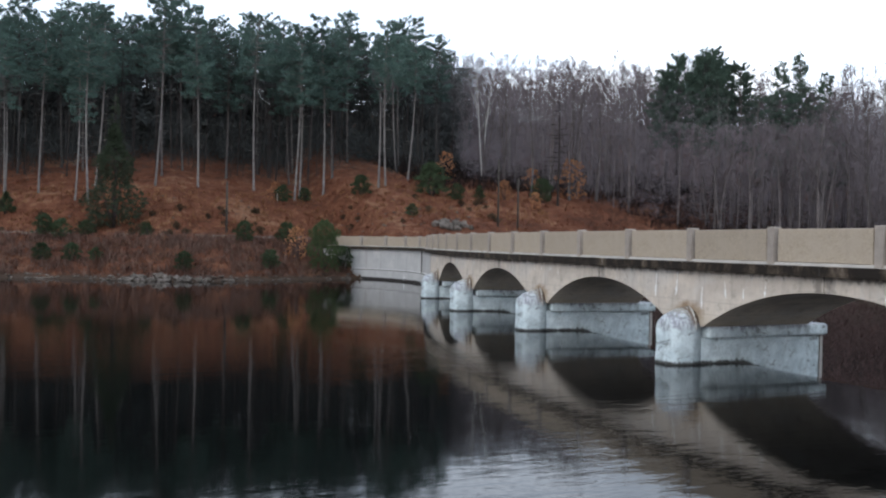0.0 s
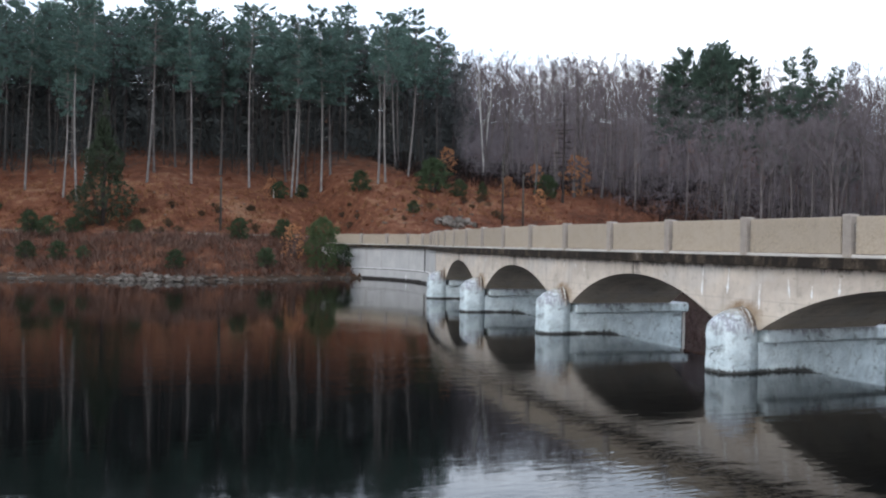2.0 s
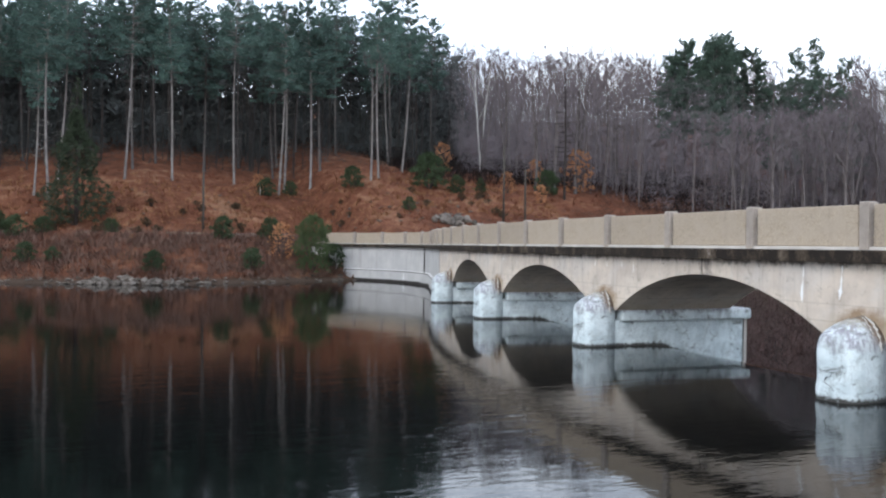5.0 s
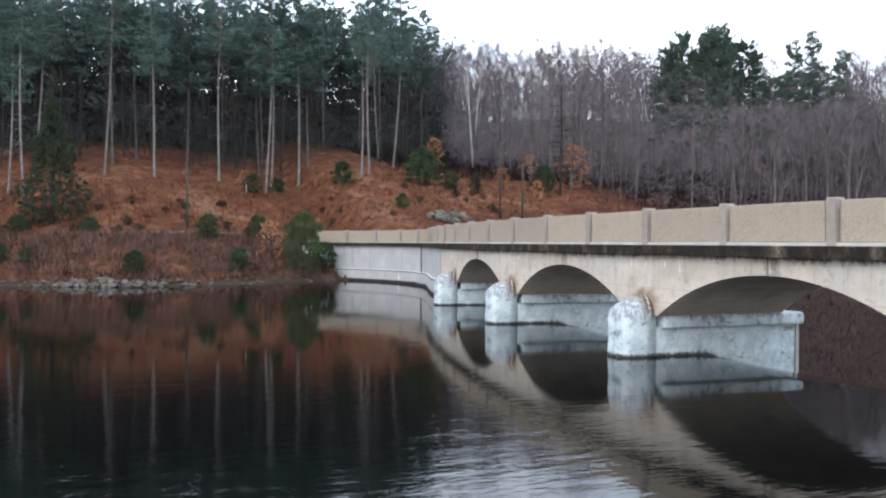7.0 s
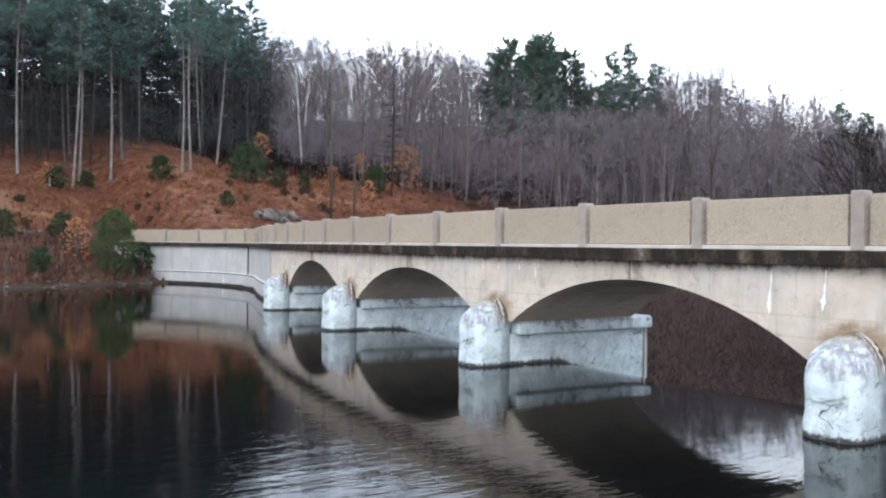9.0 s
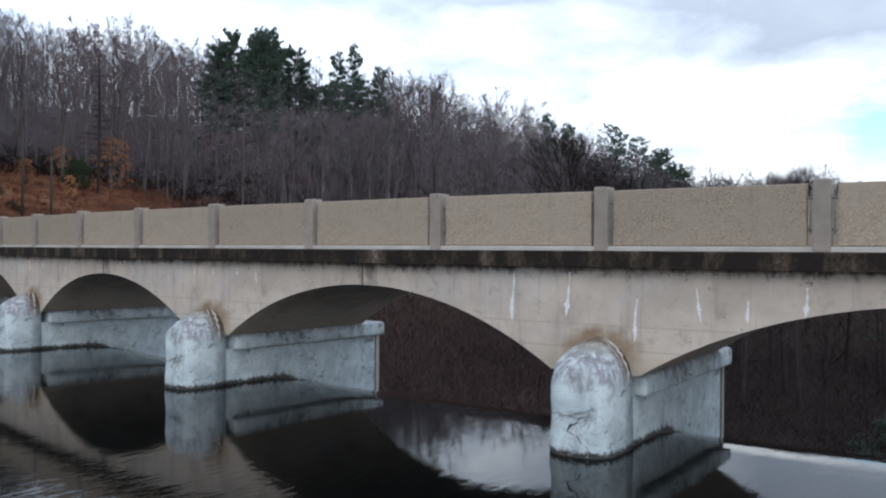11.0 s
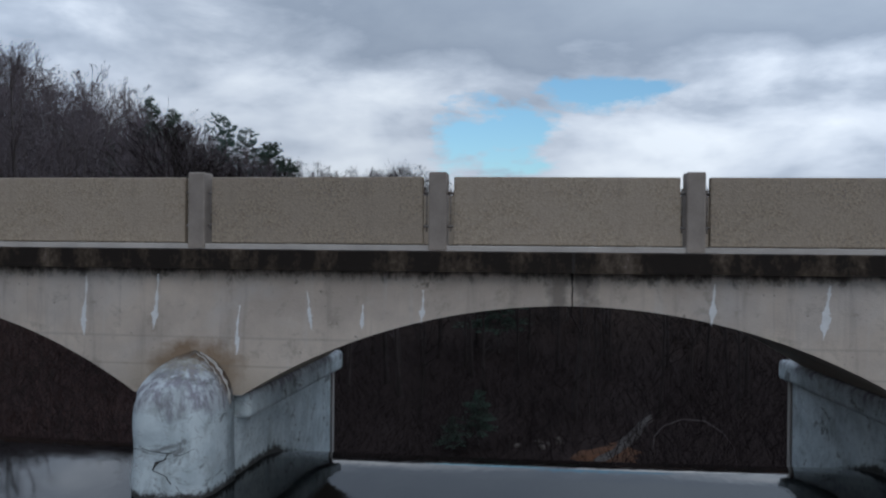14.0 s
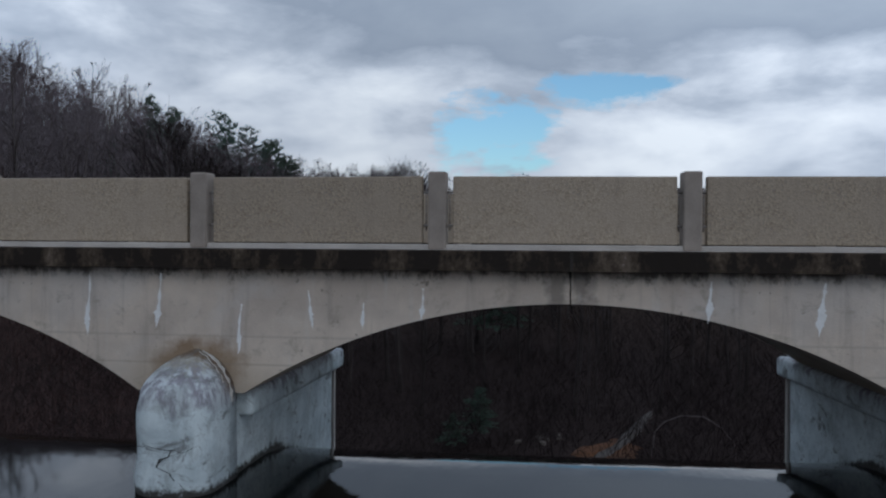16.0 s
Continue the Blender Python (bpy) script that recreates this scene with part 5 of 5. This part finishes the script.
for i in range(9):
    x, y, s = 31.5 + rr.uniform(-0.8, 1.6), -2.2 + rr.uniform(-1.2, 1.0), rr.uniform(0.08, 0.2)
    ob = new("valley_stone", ROCKS[i % 7])
    ob.matrix_basis = Matrix.Translation((x, y, gz(x, y) + s * 0.3)) @ Matrix.Diagonal((s * 1.5, s, s * 0.9, 1))
    tagged(ob, "pale stone among brush in the valley", "rock", "stones in the valley")
post = tagged(new("marker_post"), "thin white marker post on the slope", "post")
post.matrix_basis = stand(0.0, 75.6)
g = Geo()
g.tube([(0, 0, -0.2), (0, 0, 0.7), (0, 0, 1.45)], [0.05, 0.048, 0.045], 8)
part("shaft", g.mesh("shaft", M_BIRCH, True), post)


def ribbon(name, pts, width, lift, mat, ragged=0.0):
    """A strip laid on the ground; a ragged one has an uneven outline, tapered ends and edges that sink in."""
    rng = random.Random(len(pts))
    g = Geo()
    cols = (-1, -0.5, 0, 0.5, 1)
    for i, (x, y) in enumerate(pts):
        a, b = Vector(pts[max(0, i - 1)]), Vector(pts[min(len(pts) - 1, i + 1)])
        d = (b - a).normalized()
        end = min(1.0, 0.25 + 0.3 * min(i, len(pts) - 1 - i)) if ragged else 1.0
        for sg in cols:
            w = sg * width / 2 * end * (1 + ragged * rng.uniform(-0.6, 0.6))
            px, py = x - d.y * w, y + d.x * w
            g.v.append((px, py, gz(px, py) + lift - (lift + 0.06 if ragged and abs(sg) == 1 else 0.0)))
    n = len(cols)
    for i in range(len(pts) - 1):
        for j in range(n - 1):
            g.f.append((i * n + j, i * n + j + 1, (i + 1) * n + j + 1, (i + 1) * n + j))
    return g.mesh(name, mat, True)


road_pts = [(x, float(np.interp(x, SHORE_X, SHORE_Y)) + 10.9) for x in [-70 + 1.5 * i for i in range(49)]]
tagged(new("road", ribbon("road", road_pts, 2.2, 0.03, M_ROAD)), "narrow pale road along the bank", "road", kind="structure")
TRAIL_X, TRAIL_Y = [20, 24, 28, 31, 36, 40], [-3.2, -3.8, -5.1, -6.2, -7.4, -8.4]
trail_pts = [(27.0 + 0.6 * i, float(np.interp(27.0 + 0.6 * i, TRAIL_X, TRAIL_Y)) + 0.05 * math.sin(i * 0.9)) for i in range(20)]
litter_pts = [(25.0 + 0.6 * i, -4.5 - 0.14 * i + 0.15 * math.sin(i * 1.7)) for i in range(13)]
tagged(new("bank", ribbon("bank", litter_pts, 3.6, 0.10, M_LITTER, 0.5)), "russet leaf-strewn bank in the valley", "bank", kind="structure")
bough = Geo()
bough.tube([Vector(p) for p in ((26, -7.3, gz(26, -7.3) - 0.1), (26, -7.5, -4.75), (26, -7.9, -4.3), (26, -8.6, -4.0), (26, -9.5, -4.02), (26, -10.2, -4.45), (26, -10.7, -5.1), (26, -10.9, gz(26, -10.9) - 0.1))], [0.035, 0.03, 0.026, 0.024, 0.022, 0.018, 0.014, 0.008], 5)
tagged(new("fallen_branch", bough.mesh("fallen_branch", M_BARK, True)), "pale bent branch arching over the valley brush", "branch")
tagged(new("path", ribbon("path", trail_pts, 0.68, 0.24, M_TRAIL, 0.6)), "pale dirt trail down in the valley", "path", kind="structure")


# ---------------------------------------------------------------- undergrowth
def scrub(name, label, mat, count, where, size, blades, wide, seed, up=0.9):
    rng = random.Random(seed)
    g = Geo()
    n = 0
    while n < count:
        x, y = where(rng)
        z = gz(x, y)
        if z < 0.25 and x < 6:
            continue
        n += 1
        s = size * rng.uniform(0.5, 1.4)
        for _ in range(blades):
            d = rand_dir(rng, up) * s * rng.uniform(0.6, 1.1)
            d.z = abs(d.z) + 0.1 * s
            side = Vector((-d.y, d.x, 0.01)).normalized()
            p = Vector((x + rng.uniform(-0.5, 0.5) * s, y + rng.uniform(-0.5, 0.5) * s, z - 0.05))
            g.blade(p, d, s * wide * rng.uniform(0.6, 1.3), side)
    tagged(new(name, g.mesh(name, mat)), label, "undergrowth", kind="stuff")


def clearing(r):
    x = r.uniform(-44, 42)
    base = float(np.interp(x, SHORE_X, SHORE_Y))
    return x, base + r.uniform(0.9, 30) ** (1.0 if r.random() < 0.7 else 0.85)


def slope(r):
    x = r.uniform(-40, 32)
    return x, float(np.interp(x, SHORE_X, SHORE_Y)) + (r.uniform(11.5, 25) if r.random() < 0.8 else r.uniform(1.0, 30))


def bank(r):
    x = r.uniform(-40, 6)
    return x, float(np.interp(x, SHORE_X, SHORE_Y)) + r.uniform(0.7, 9.0)


def gorge(r):
    while True:
        d, a = r.uniform(24, 130), radians(r.uniform(30, 118))
        x, y = -6 + d * math.sin(a), -5 + d * math.cos(a)
        if not (21 < x < 40 and -0.7 < y - float(np.interp(x, TRAIL_X, TRAIL_Y)) < (2.2 if x < 33 else 0.7)):
            return x, y


def lower_slope(r):
    d, a = r.uniform(36, 80), radians(r.uniform(34, 60))
    return -6 + d * math.sin(a), -5 + d * math.cos(a)


def wood_edge(r):
    x = r.uniform(18, 110)
    return x, float(np.interp(x, SHORE_X, SHORE_Y)) + r.uniform(24 if x < 46 else 5, 55)


scrub("dry_grass", "tufts of dead tan grass", M_GRASS, 2600, slope, 0.42, 8, 0.09, 1)
scrub("brush", "grey-brown leafless brush along the bank", M_BANK, 2800, bank, 0.75, 12, 0.035, 2)
scrub("brush", "russet knee-high brush on the hillside", M_BRUSH, 3000, clearing, 0.5, 9, 0.06, 3)
scrub("thicket", "thicket in the valley below the weir, toned dark for shade", M_THICKET_SHADED, 8500, gorge, 0.9, 9, 0.010, 4, 0.6)
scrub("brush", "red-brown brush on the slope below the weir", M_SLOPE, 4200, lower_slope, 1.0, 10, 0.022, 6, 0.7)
scrub("thicket", "thicket under bare trees, toned dark for shade", M_THICKET_SHADED, 5000, wood_edge, 1.6, 11, 0.022, 5, 0.4)


def woods_mass(name, label, mat, count, where, size, n, wide, seed, up=0.3, low=0.0):
    """Distant woods, too far and dense to tell tree from tree."""
    rng = random.Random(seed)
    g = Geo()
    for _ in range(count):
        x, y, top = where(rng)
        z = gz(x, y)
        c = Vector((x, y, z - 1.0 + (top - z + 1.0) * rng.uniform(low, 1.0)))
        for _ in range(n):
            d = rand_dir(rng, up) * size * rng.uniform(0.5, 1.2)
            g.blade(c - d * 0.4 + rand_dir(rng) * size * 0.5, d, size * wide * rng.uniform(0.6, 1.3), d.orthogonal().normalized())
    tagged(new(name, g.mesh(name, mat)), label, "woods", kind="stuff")


def pine_depths(r):
    while True:
        x, y = r.uniform(-66, 46), r.uniform(98, 135)
        if x < -15 + 0.375 * (y + 21) + 4:
            return x, y, gz(x, y) + r.uniform(12, 18.5)


def pine_floor(r):
    while True:
        x, y = r.uniform(-60, 40), r.uniform(84, 122)
        if x < -15 + 0.375 * (y + 21) + 3:
            return x, y, gz(x, y) + r.uniform(3, 9)


def bare_depths(r):
    k = r.random()
    a = r.uniform(17, 50) if k < 0.40 else r.uniform(48, 76) if k < 0.80 else r.uniform(74, 114)
    d = r.uniform(120, 235) if a < 58 else r.uniform(100, 200)
    x, y = -11 + d * math.sin(radians(a)), -6 + d * math.cos(radians(a))
    z = gz(x, y)
    return x, y, max(z + (6.0 if a < 58 else 1.5), float(np.interp(a, SKY_A, SKY_T)) * d * (0.88 if a < 50 else 0.82) * (0.80 + 0.2 * abs(math.sin(a * 1.9 + 1.3 * math.sin(a * 0.83) + d * 0.11))) * r.uniform(0.9, 1.02) + 3.2)


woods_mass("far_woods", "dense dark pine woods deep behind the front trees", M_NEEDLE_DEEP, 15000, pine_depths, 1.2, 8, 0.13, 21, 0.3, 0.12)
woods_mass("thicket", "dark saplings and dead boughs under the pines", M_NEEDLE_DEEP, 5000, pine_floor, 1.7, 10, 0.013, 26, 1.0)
woods_mass("far_woods", "hazy grey-brown bare woods on the far slopes", M_TWIG, 27000, bare_depths, 2.1, 11, 0.019, 22, 1.3, 0.22)


def mid_wood(r):
    while True:
        a, d = r.uniform(17, 68), r.uniform(98, 160)
        x, y = -11 + d * math.sin(radians(a)), -6 + d * math.cos(radians(a))
        if x > -15 + 0.375 * (y + 21) + 2:
            return x, y, max(gz(x, y) + 4.0, (float(np.interp(a, SKY_A, SKY_T)) * d + 3.2) * r.uniform(0.50, 0.92))


woods_mass("thicket", "tangled grey saplings between the bare trunks", M_TWIG, 15000, mid_wood, 1.8, 10, 0.013, 23, 0.55)


def stems(name, label, mat, count, where, tall, seed):
    """The many thin trunks that stand behind one another in the woods."""
    rng = random.Random(seed)
    g = Geo()
    for _ in range(count):
        x, y, top = where(rng)
        z = gz(x, y) - 0.4
        h = max(3.0, (top - z) * rng.uniform(*tall))
        lean = Vector((rng.uniform(-0.05, 0.05) * h, rng.uniform(-0.05, 0.05) * h, h))
        r = rng.uniform(0.05, 0.12)
        p = Vector((x, y, z))
        g.tube([p, p + lean * 0.5 + rand_dir(rng) * 0.12, p + lean], [r, r * 0.75, r * 0.2], 3, False)
    tagged(new(name, g.mesh(name, mat)), label, "woods", kind="stuff")


def pine_stems(r):
    x, y, top = pine_floor(r)
    return x, y, gz(x, y) + 15.0


stems("far_trunks", "thin grey trunks deep in the bare woods", M_BARK, 900, bare_depths, (0.55, 0.98), 31)
stems("far_trunks", "slim grey trunks between the bare trees", M_BARK, 130, mid_wood, (0.9, 1.2), 32)
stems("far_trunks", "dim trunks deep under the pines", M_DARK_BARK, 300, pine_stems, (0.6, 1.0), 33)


def gorge_brush(r):
    x, y = gorge(r)
    return x, y, gz(x, y) + r.uniform(1.5, 4.5)


woods_mass("thicket", "dense brush filling the valley floor, toned dark for shade", M_THICKET_SHADED, 10500, gorge_brush, 1.5, 11, 0.009, 24, 1.1)
